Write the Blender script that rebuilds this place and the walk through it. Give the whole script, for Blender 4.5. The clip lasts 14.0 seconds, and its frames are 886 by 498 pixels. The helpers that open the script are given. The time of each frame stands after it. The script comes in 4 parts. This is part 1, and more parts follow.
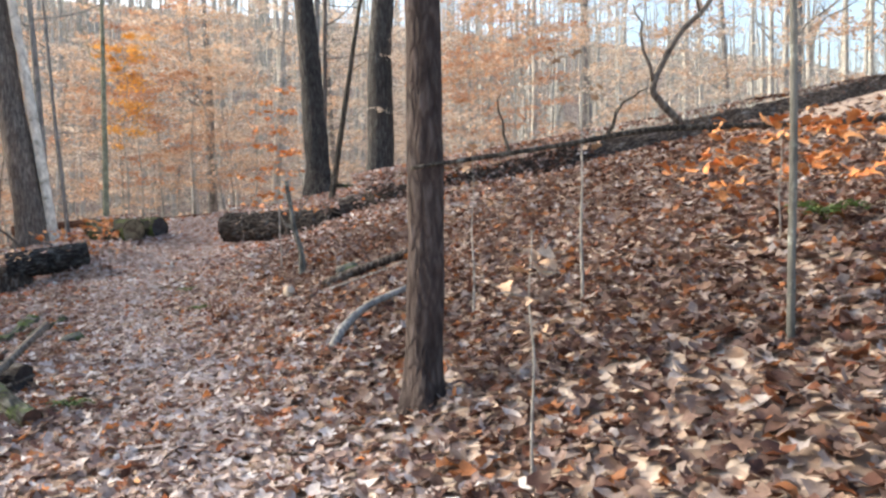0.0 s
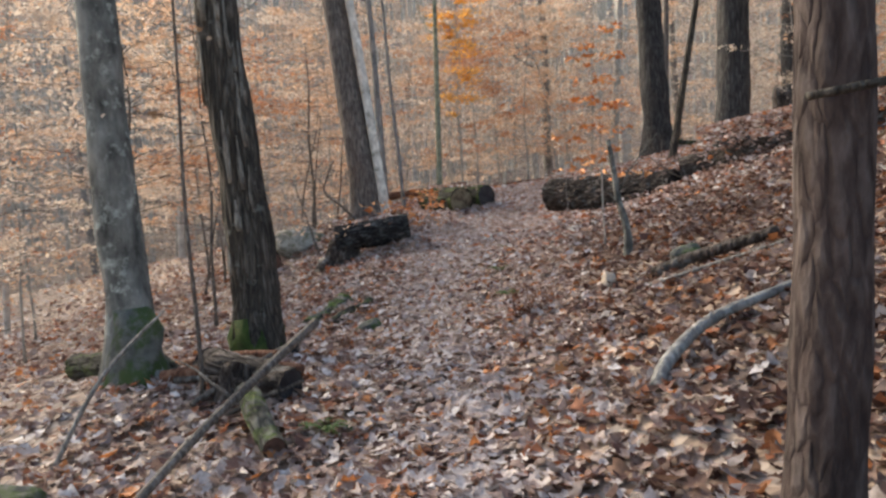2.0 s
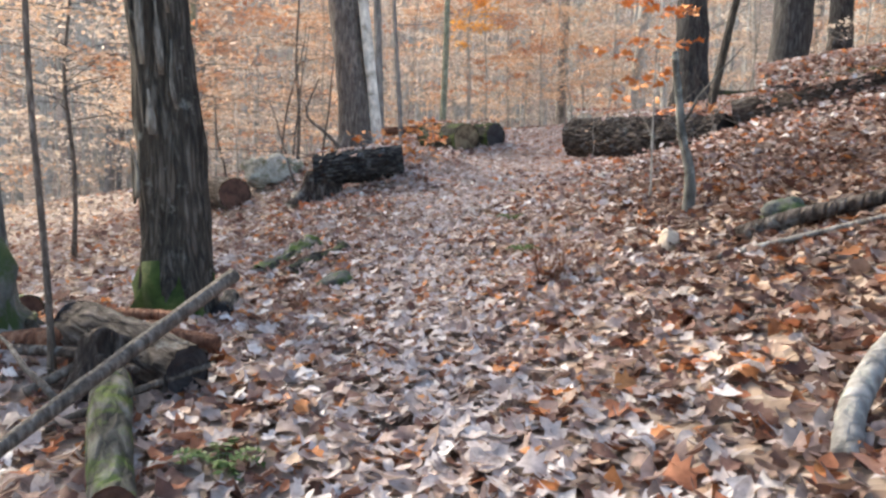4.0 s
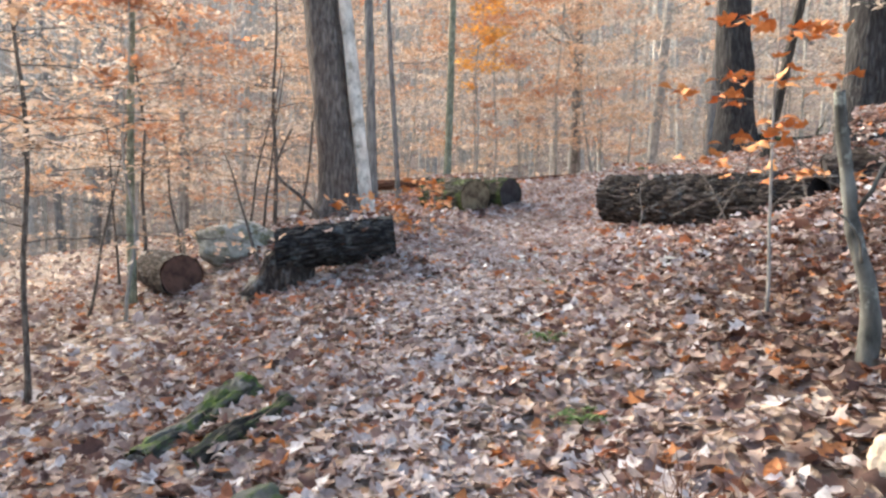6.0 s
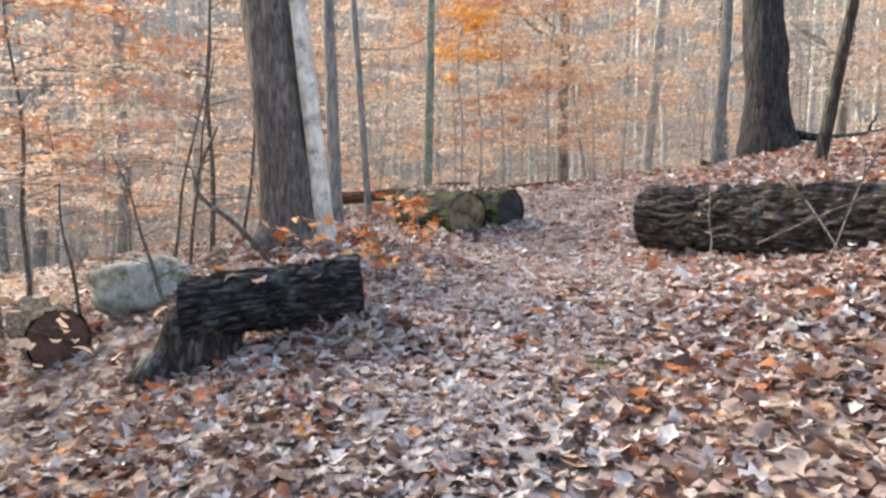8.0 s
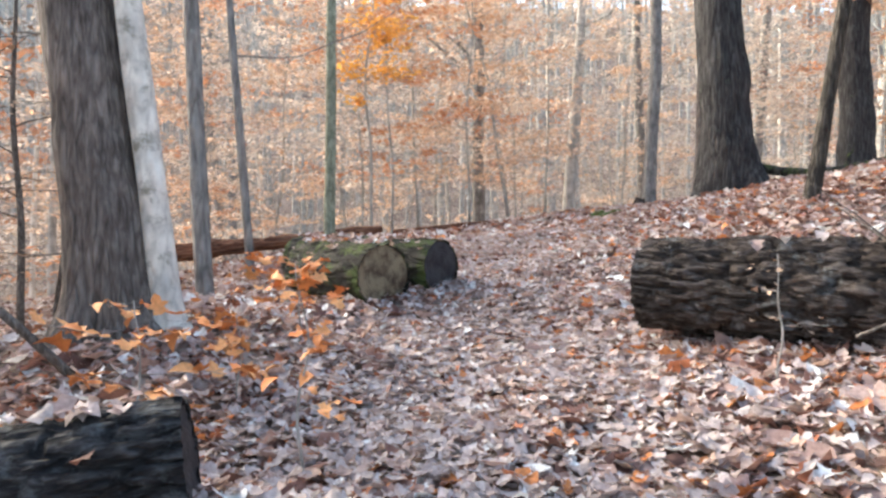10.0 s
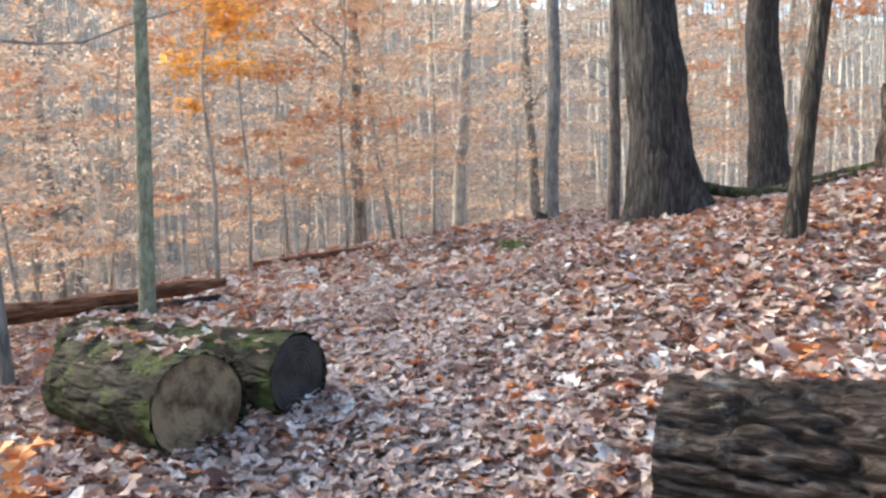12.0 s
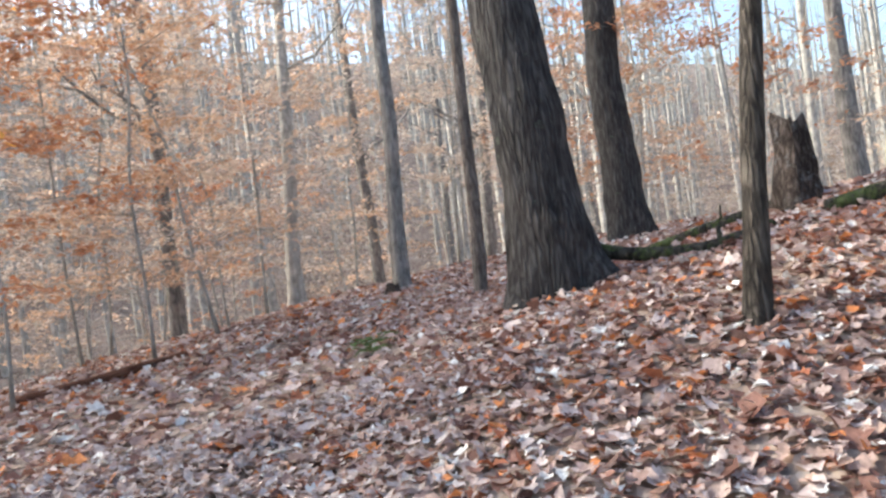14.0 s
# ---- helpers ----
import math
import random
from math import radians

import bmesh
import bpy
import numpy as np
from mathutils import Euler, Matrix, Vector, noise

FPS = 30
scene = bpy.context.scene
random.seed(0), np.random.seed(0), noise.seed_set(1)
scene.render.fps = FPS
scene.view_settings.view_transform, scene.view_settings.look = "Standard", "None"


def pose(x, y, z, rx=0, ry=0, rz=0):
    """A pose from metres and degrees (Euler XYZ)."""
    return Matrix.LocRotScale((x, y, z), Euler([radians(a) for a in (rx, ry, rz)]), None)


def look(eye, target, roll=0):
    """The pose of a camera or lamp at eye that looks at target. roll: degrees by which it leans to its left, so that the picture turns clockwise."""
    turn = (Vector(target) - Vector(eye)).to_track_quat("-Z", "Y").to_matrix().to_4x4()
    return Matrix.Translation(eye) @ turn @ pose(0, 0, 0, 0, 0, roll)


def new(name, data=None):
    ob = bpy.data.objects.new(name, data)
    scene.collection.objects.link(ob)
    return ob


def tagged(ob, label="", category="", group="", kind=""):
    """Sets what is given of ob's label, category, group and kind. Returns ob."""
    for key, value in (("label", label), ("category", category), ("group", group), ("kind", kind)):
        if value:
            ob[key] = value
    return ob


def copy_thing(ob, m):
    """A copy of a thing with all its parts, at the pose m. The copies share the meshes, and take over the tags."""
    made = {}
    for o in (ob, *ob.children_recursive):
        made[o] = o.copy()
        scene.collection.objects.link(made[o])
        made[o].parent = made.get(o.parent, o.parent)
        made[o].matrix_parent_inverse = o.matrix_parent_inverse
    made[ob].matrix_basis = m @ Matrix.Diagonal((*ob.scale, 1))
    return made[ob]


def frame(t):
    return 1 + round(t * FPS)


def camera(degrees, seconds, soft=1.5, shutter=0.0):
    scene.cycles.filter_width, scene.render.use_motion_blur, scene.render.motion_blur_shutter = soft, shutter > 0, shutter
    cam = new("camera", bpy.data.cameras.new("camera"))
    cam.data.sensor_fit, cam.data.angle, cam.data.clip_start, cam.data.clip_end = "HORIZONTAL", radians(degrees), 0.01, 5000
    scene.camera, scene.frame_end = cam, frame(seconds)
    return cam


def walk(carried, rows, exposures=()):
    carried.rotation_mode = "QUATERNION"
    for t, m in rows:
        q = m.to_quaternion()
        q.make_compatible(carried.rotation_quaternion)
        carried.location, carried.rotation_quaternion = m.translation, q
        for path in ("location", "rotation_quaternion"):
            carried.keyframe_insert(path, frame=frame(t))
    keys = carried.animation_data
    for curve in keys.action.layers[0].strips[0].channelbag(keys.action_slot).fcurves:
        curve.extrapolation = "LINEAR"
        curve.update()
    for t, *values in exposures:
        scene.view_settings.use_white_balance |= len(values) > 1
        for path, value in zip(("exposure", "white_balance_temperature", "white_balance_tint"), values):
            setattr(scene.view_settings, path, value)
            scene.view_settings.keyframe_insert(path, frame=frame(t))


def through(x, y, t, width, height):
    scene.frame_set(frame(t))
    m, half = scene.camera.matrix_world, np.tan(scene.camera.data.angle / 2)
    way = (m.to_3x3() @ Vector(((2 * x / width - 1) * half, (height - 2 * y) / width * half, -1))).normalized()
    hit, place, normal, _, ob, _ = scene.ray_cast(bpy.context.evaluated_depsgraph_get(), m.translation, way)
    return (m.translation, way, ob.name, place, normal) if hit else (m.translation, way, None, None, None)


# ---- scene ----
cam = camera(61.8, 14.0, 2.6)
PATH = [
    (0, (0.336, 1.887, 1.32), (1.047, 3.754, 1.24), -1.0),
    (0.5, (0.586, 2.314, 1.405), (0.869, 4.293, 1.362), -4.8),
    (1, (0.654, 2.699, 1.414), (0.666, 4.698, 1.36), -3.5),
    (1.5, (0.744, 3.182, 1.435), (0.633, 5.175, 1.313), -2.9),
    (2, (0.856, 3.737, 1.4), (0.67, 5.722, 1.243), -2.5),
    (2.2, (0.868, 3.948, 1.392), (0.671, 5.927, 1.179), -1.9),
    (4.3, (0.654, 6.115, 1.106), (0.479, 8.086, 0.816), 1.5),
    (4.5, (0.662, 6.4, 1.158), (0.478, 8.371, 0.876), 1.2),
    (5, (0.613, 7.025, 1.223), (0.419, 8.998, 0.96), 0.8),
    (5.5, (0.524, 7.635, 1.339), (0.338, 9.61, 1.086), 0.8),
    (6, (0.437, 8.273, 1.415), (0.241, 10.255, 1.233), 1.1),
    (6.5, (0.295, 8.97, 1.446), (0.077, 10.951, 1.276), 1.8),
    (7, (0.213, 9.604, 1.513), (0.02, 11.584, 1.306), 1.6),
    (7.2, (0.191, 9.87, 1.559), (0.001, 11.85, 1.349), 1.1),
    (9.3, (-0.138, 12.401, 1.465), (-0.103, 14.399, 1.376), 0.0),
    (9.5, (-0.145, 12.685, 1.493), (-0.084, 14.682, 1.401), 0.0),
    (10, (-0.109, 13.333, 1.665), (0.018, 15.328, 1.59), -0.1),
    (10.5, (-0.159, 14.024, 1.785), (0.046, 16.013, 1.735), 0.3),
    (11, (-0.061, 14.658, 1.902), (0.226, 16.636, 1.841), -0.2),
    (11.5, (0.113, 15.277, 2.036), (0.502, 17.238, 1.968), -1.3),
    (12, (0.219, 15.893, 2.17), (0.658, 17.842, 2.082), -1.5),
    (12.5, (0.423, 16.541, 2.243), (0.848, 18.493, 2.151), -2.1),
    (13, (0.54, 17.142, 2.382), (0.835, 19.117, 2.278), -3.1),
    (13.5, (0.612, 17.656, 2.538), (1.095, 19.594, 2.446), -3.4),
    (14, (0.791, 18.058, 2.575), (1.652, 19.863, 2.593), -7.0),
]
walk(cam, [(t, look(eye, target, roll)) for t, eye, target, roll in PATH], [(0, 1.62, 6600, 5), (1.5, 1.2, 6800, 5), (4.5, 1.88, 6550, 5), (7, 1.86, 6550, 5), (9.5, 2.05, 6480, 5), (11, 1.9, 6420, 5), (13, 1.84, 6420, 5), (14, 1.62, 6150, 5)])

# world, sun and sky light
world = bpy.data.worlds.new("world")
scene.world = world
world.use_nodes = True
wn = world.node_tree
sky = wn.nodes.new("ShaderNodeTexSky")
sky.sky_type = "NISHITA"
sky.sun_disc = False
sky.sun_elevation, sky.sun_rotation = radians(32), radians(-50)
sky.air_density, sky.dust_density, sky.ozone_density = 1.0, 4.0, 0.6
wn.links.new(sky.outputs[0], wn.nodes["Background"].inputs[0])
wn.nodes["Background"].inputs[1].default_value = 0.15
sun_data = bpy.data.lights.new("sun", "SUN")
sun_data.energy, sun_data.angle, sun_data.color = 1.9, radians(14), (1.0, 0.89, 0.76)
sun = new("sun", sun_data)
sun.matrix_world = look((-8.5, 7.13, 7.0), (0, 0, 0))


# ---- materials ----
def shader(name, rough=0.85):
    m = bpy.data.materials.new(name)
    m.use_nodes = True
    nt = m.node_tree
    b = nt.nodes["Principled BSDF"]
    b.inputs["Roughness"].default_value = rough
    b.inputs["Specular IOR Level"].default_value = 0.25
    return m, nt, b


def ramp_node(nt, stops):
    r = nt.nodes.new("ShaderNodeValToRGB")
    el = r.color_ramp.elements
    while len(el) < len(stops):
        el.new(0.5)
    for e, (p, c) in zip(el, stops):
        e.position, e.color = p, (*c, 1)
    return r


def noise_node(nt, vec, scale, detail=4.0, rough=0.6):
    n = nt.nodes.new("ShaderNodeTexNoise")
    n.inputs["Scale"].default_value, n.inputs["Detail"].default_value, n.inputs["Roughness"].default_value = scale, detail, rough
    nt.links.new(vec, n.inputs["Vector"])
    return n


def mixed(nt, fac, a, b, mode="MIX"):
    n = nt.nodes.new("ShaderNodeMix")
    n.data_type, n.blend_type = "RGBA", mode
    for src, sock in ((fac, n.inputs[0]), (a, n.inputs[6]), (b, n.inputs[7])):
        if isinstance(src, (int, float)):
            sock.default_value = src
        elif isinstance(src, tuple):
            sock.default_value = (*src, 1)
        else:
            nt.links.new(src, sock)
    return n.outputs[2]


def bump_node(nt, height, strength, dist, b):
    n = nt.nodes.new("ShaderNodeBump")
    n.inputs["Strength"].default_value, n.inputs["Distance"].default_value = strength, dist
    nt.links.new(height, n.inputs["Height"])
    nt.links.new(n.outputs[0], b.inputs["Normal"])


def stretched(nt, sx, sy, sz):
    tc = nt.nodes.new("ShaderNodeTexCoord")
    mp = nt.nodes.new("ShaderNodeMapping")
    mp.inputs["Scale"].default_value = (sx, sy, sz)
    nt.links.new(tc.outputs["Object"], mp.inputs["Vector"])
    return tc.outputs["Object"], mp.outputs[0]


def bark(name, dark, mid, light, lichen=None, lichen_at=0.62, along=0.18, fine=26.0, depth=0.02, plates=0.75):
    """Bark with furrows along the stem (local z), larger blotches, and lichen or moss patches."""
    m, nt, b = shader(name, 0.9)
    obj, st = stretched(nt, 1, 1, along)
    fur = noise_node(nt, st, fine, 6, 0.65)
    blot = noise_node(nt, obj, 3.2, 5, 0.6)
    warp = nt.nodes.new("ShaderNodeVectorMath")
    warp.operation = "MULTIPLY_ADD"
    nt.links.new(noise_node(nt, st, fine * 0.35, 3).outputs[1], warp.inputs[0])
    warp.inputs[1].default_value = (3.0 / fine,) * 3
    nt.links.new(st, warp.inputs[2])
    plate = nt.nodes.new("ShaderNodeTexVoronoi")
    plate.feature = "DISTANCE_TO_EDGE"
    plate.inputs["Scale"].default_value = fine * plates
    nt.links.new(warp.outputs[0], plate.inputs["Vector"])
    crack = ramp_node(nt, [(0.0, (0, 0, 0)), (0.28, (1, 1, 1))])
    nt.links.new(plate.outputs["Distance"], crack.inputs[0])
    relief = nt.nodes.new("ShaderNodeMath")
    relief.operation = "MULTIPLY_ADD"
    nt.links.new(crack.outputs[0], relief.inputs[0])
    relief.inputs[1].default_value = 0.55
    nt.links.new(fur.outputs[0], relief.inputs[2])
    tone = nt.nodes.new("ShaderNodeMath")
    tone.operation = "MULTIPLY_ADD"
    nt.links.new(crack.outputs[0], tone.inputs[0])
    tone.inputs[1].default_value = 0.22
    nt.links.new(fur.outputs[0], tone.inputs[2])
    c = ramp_node(nt, [(0.36, dark), (0.6, mid), (0.9, light)])
    nt.links.new(tone.outputs[0], c.inputs[0])
    shade = ramp_node(nt, [(0.3, (0.55, 0.55, 0.55)), (0.7, (1.25, 1.22, 1.18))])
    nt.links.new(blot.outputs[0], shade.inputs[0])
    col = mixed(nt, 0.85, c.outputs[0], shade.outputs[0], "MULTIPLY")
    if lichen:
        lm = ramp_node(nt, [(lichen_at - 0.06, (0, 0, 0)), (lichen_at + 0.06, (1, 1, 1))])
        nt.links.new(noise_node(nt, obj, 5.5, 6, 0.7).outputs[0], lm.inputs[0])
        col = mixed(nt, lm.outputs[0], col, lichen)
    nt.links.new(col, b.inputs["Base Color"])
    bump_node(nt, relief.outputs[0], 1.0, depth, b)
    return m


BARK_BROWN = bark("bark_brown", (0.06, 0.05, 0.044), (0.15, 0.127, 0.114), (0.27, 0.24, 0.22))
BARK_RED = bark("bark_red_brown", (0.028, 0.019, 0.018), (0.068, 0.050, 0.046), (0.140, 0.116, 0.110), along=0.3, fine=22)
BARK_GREY = bark("bark_grey_lichen", (0.04, 0.04, 0.036), (0.15, 0.148, 0.135), (0.30, 0.30, 0.275), (0.40, 0.42, 0.37), 0.6, 0.4, 9, 0.012, 0.35)
BARK_DARK = bark("bark_dark_shaggy", (0.02, 0.018, 0.015), (0.07, 0.06, 0.05), (0.2, 0.18, 0.155), (0.27, 0.27, 0.24), 0.66, 0.1, 30, 0.035)
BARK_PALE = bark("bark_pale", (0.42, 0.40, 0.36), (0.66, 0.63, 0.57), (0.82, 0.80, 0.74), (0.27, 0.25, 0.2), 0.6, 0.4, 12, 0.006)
BARK_OAK = bark("bark_oak", (0.015, 0.013, 0.013), (0.051, 0.048, 0.048), (0.114, 0.111, 0.111), (0.120, 0.138, 0.108), 0.7, 0.14, 24, 0.03)
# the next bark is lightened: distance haze is painted into its colour
BARK_FAR_HAZE = bark("bark_far_haze", (0.28, 0.275, 0.255), (0.44, 0.43, 0.40), (0.58, 0.565, 0.53), None, 0.6, 0.3, 10, 0.01)
BARK_LOG = bark("bark_log", (0.016, 0.012, 0.010), (0.068, 0.053, 0.046), (0.197, 0.169, 0.156), (0.197, 0.206, 0.211), 0.62, 0.3, 34, 0.05, 0.4)
BARK_BLACK = bark("bark_black_log", (0.009, 0.009, 0.01), (0.038, 0.036, 0.037), (0.15, 0.15, 0.156), (0.14, 0.15, 0.155), 0.62, 0.3, 34, 0.05, 0.4)
BARK_MOSSY = bark("bark_mossy_log", (0.016, 0.015, 0.012), (0.05, 0.045, 0.036), (0.12, 0.11, 0.09), (0.085, 0.11, 0.035), 0.54, 0.3, 14, 0.05)
BARK_MOSS = bark("bark_green_moss", (0.02, 0.02, 0.015), (0.09, 0.085, 0.07), (0.26, 0.255, 0.23), (0.10, 0.14, 0.03), 0.53, 0.4, 14, 0.03)
WOOD_ROT = bark("rotten_wood", (0.05, 0.02, 0.012), (0.17, 0.075, 0.045), (0.30, 0.17, 0.11), None, 0.6, 0.12, 24, 0.02)
WOOD_GREY = bark("weathered_wood", (0.10, 0.09, 0.08), (0.24, 0.22, 0.2), (0.42, 0.4, 0.37), (0.16, 0.19, 0.12), 0.68, 0.1, 30, 0.008)
TWIG = bark("twig_bark", (0.05, 0.04, 0.032), (0.13, 0.11, 0.095), (0.26, 0.235, 0.21), None, 0.6, 0.3, 40, 0.003)
TWIG_PALE = bark("pale_twig_bark", (0.2, 0.19, 0.175), (0.36, 0.34, 0.32), (0.5, 0.48, 0.45), (0.22, 0.25, 0.2), 0.6, 0.3, 30, 0.003)
BEECH_BARK = bark("pale_beech_bark", (0.2, 0.195, 0.18), (0.34, 0.33, 0.305), (0.46, 0.45, 0.42), (0.52, 0.52, 0.48), 0.64, 0.4, 12, 0.004)
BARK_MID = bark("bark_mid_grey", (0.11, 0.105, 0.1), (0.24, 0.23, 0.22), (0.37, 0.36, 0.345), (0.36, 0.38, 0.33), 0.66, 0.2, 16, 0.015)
GREEN_BARK = bark("green_grey_bark", (0.12, 0.13, 0.09), (0.24, 0.26, 0.19), (0.36, 0.38, 0.3), None, 0.6, 0.4, 20, 0.004)


def cut_wood(name, inner, outer, ring):
    """A sawn log end: growth rings round the local z axis, cracks and weather stains."""
    m, nt, b = shader(name, 0.8)
    tc = nt.nodes.new("ShaderNodeTexCoord")
    w = nt.nodes.new("ShaderNodeTexWave")
    w.wave_type, w.rings_direction = "RINGS", "Z"
    w.inputs["Scale"].default_value, w.inputs["Distortion"].default_value, w.inputs["Detail"].default_value = 11, 6.0, 3
    nt.links.new(tc.outputs["Object"], w.inputs["Vector"])
    st = noise_node(nt, tc.outputs["Object"], 6.0, 6, 0.65)
    c = ramp_node(nt, [(0.4, outer), (0.58, inner)])
    nt.links.new(st.outputs[0], c.inputs[0])
    nt.links.new(mixed(nt, mixed(nt, 0.16, (0, 0, 0), w.outputs[0]), c.outputs[0], ring), b.inputs["Base Color"])
    bump_node(nt, w.outputs[0], 0.35, 0.01, b)
    return m


CUT_TAN = cut_wood("sawn_wood_tan", (0.24, 0.19, 0.12), (0.06, 0.036, 0.022), (0.15, 0.105, 0.065))
CUT_BROWN = cut_wood("rotten_sawn_wood", (0.15, 0.08, 0.06), (0.06, 0.033, 0.026), (0.1, 0.06, 0.045))
CUT_GREY = cut_wood("sawn_wood_dark", (0.052, 0.048, 0.050), (0.025, 0.021, 0.022), (0.035, 0.030, 0.031))


def leaf_material(name, stops, rough=0.62, through=0.25):
    m, nt, b = shader(name, rough)
    geo = nt.nodes.new("ShaderNodeNewGeometry")
    c = ramp_node(nt, stops)
    c.color_ramp.interpolation = "CONSTANT" if len(stops) > 6 else "LINEAR"
    nt.links.new(geo.outputs["Random Per Island"], c.inputs[0])
    tc = nt.nodes.new("ShaderNodeTexCoord")
    n = noise_node(nt, tc.outputs["Object"], 38, 3)
    s = ramp_node(nt, [(0.3, (0.68, 0.66, 0.64)), (0.7, (1.2, 1.2, 1.2))])
    nt.links.new(n.outputs[0], s.inputs[0])
    col = mixed(nt, 0.9, c.outputs[0], s.outputs[0], "MULTIPLY")
    nt.links.new(col, b.inputs["Base Color"])
    t = nt.nodes.new("ShaderNodeBsdfTranslucent")
    nt.links.new(col, t.inputs[0])
    mx = nt.nodes.new("ShaderNodeMixShader")
    mx.inputs[0].default_value = through
    nt.links.new(b.outputs[0], mx.inputs[1])
    nt.links.new(t.outputs[0], mx.inputs[2])
    nt.links.new(mx.outputs[0], nt.nodes["Material Output"].inputs[0])
    return m


LITTER = leaf_material("fallen_leaves", [
    (0.0, (0.392, 0.315, 0.290)), (0.15, (0.268, 0.184, 0.161)), (0.28, (0.488, 0.422, 0.402)), (0.42, (0.206, 0.111, 0.087)),
    (0.53, (0.364, 0.270, 0.239)), (0.65, (0.120, 0.063, 0.051)), (0.74, (0.422, 0.302, 0.244)), (0.82, (0.651, 0.603, 0.594)),
    (0.9, (0.344, 0.135, 0.072)), (0.955, (0.498, 0.201, 0.076))])
# LITTER a third brighter: the upper trail's extra light is in the colour
LITTER_LIT = leaf_material("lit_fallen_leaves", [
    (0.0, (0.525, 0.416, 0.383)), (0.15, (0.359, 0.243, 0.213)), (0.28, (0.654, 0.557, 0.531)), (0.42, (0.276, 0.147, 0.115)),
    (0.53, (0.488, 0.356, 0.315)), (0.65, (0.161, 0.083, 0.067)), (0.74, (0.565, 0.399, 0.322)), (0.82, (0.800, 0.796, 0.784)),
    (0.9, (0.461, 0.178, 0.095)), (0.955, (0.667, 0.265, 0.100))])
# redder litter for the right slope, with shade painted into its colours
RUSSET_SHADED = leaf_material("russet_shaded_fallen_leaves", [
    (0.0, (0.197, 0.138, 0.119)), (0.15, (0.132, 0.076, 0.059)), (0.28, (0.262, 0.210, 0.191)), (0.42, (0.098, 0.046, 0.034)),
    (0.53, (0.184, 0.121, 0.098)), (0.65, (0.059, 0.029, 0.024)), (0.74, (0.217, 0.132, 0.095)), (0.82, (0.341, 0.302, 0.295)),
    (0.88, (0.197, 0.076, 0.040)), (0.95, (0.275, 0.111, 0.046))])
TRAIL_PALE = leaf_material("trodden_leaves", [(0.0, (0.448, 0.370, 0.341)), (0.35, (0.565, 0.496, 0.478)), (0.6, (0.370, 0.273, 0.244)), (0.8, (0.643, 0.585, 0.575)), (1.0, (0.487, 0.409, 0.380))])
BEECH = leaf_material("beech_leaves", [(0.0, (0.64, 0.42, 0.27)), (0.35, (0.76, 0.59, 0.45)), (0.7, (0.58, 0.36, 0.22)), (1.0, (0.84, 0.71, 0.6))], 0.6, 0.45)
GOLD = leaf_material("golden_leaves", [(0.0, (0.82, 0.42, 0.09)), (0.4, (0.88, 0.52, 0.14)), (0.75, (0.72, 0.33, 0.07)), (1.0, (0.62, 0.42, 0.24))], 0.6, 0.45)
TAN_LEAF = leaf_material("tan_leaves", [(0.0, (0.66, 0.55, 0.45)), (0.5, (0.78, 0.70, 0.61)), (1.0, (0.58, 0.44, 0.34))], 0.6, 0.42)
RUST = leaf_material("rust_leaves", [(0.0, (0.50, 0.23, 0.125)), (0.5, (0.64, 0.36, 0.21)), (1.0, (0.40, 0.17, 0.095))], 0.6, 0.4)
# distant foliage: tan and orange, greyed so the colour carries haze
FAR_LEAF_HAZE = leaf_material("far_leaves_haze", [(0.0, (0.44, 0.39, 0.33)), (0.5, (0.56, 0.49, 0.42)), (1.0, (0.46, 0.34, 0.25))], 0.7, 0.4)
GREEN_LEAF = leaf_material("green_leaves", [(0.0, (0.06, 0.12, 0.03)), (1.0, (0.14, 0.20, 0.06))], 0.5, 0.3)


def ground_material():
    m, nt, b = shader("leaf_mould", 0.95)
    tc = nt.nodes.new("ShaderNodeTexCoord")
    v = nt.nodes.new("ShaderNodeTexVoronoi")
    v.inputs["Scale"].default_value = 13
    v.inputs["Randomness"].default_value = 1.0
    nt.links.new(tc.outputs["Object"], v.inputs["Vector"])
    c = ramp_node(nt, [(0.0, (0.14, 0.10, 0.08)), (0.3, (0.31, 0.245, 0.205)), (0.6, (0.44, 0.375, 0.33)), (1.0, (0.27, 0.18, 0.13))])
    sep = nt.nodes.new("ShaderNodeSeparateColor")
    nt.links.new(v.outputs["Color"], sep.inputs[0])
    nt.links.new(sep.outputs[0], c.inputs[0])
    big = noise_node(nt, tc.outputs["Object"], 0.6, 5)
    s = ramp_node(nt, [(0.3, (0.6, 0.57, 0.55)), (0.7, (1.1, 1.08, 1.05))])
    nt.links.new(big.outputs[0], s.inputs[0])
    nt.links.new(mixed(nt, 0.9, c.outputs[0], s.outputs[0], "MULTIPLY"), b.inputs["Base Color"])
    bump_node(nt, v.outputs["Distance"], 0.8, 0.05, b)
    return m


SOIL = ground_material()


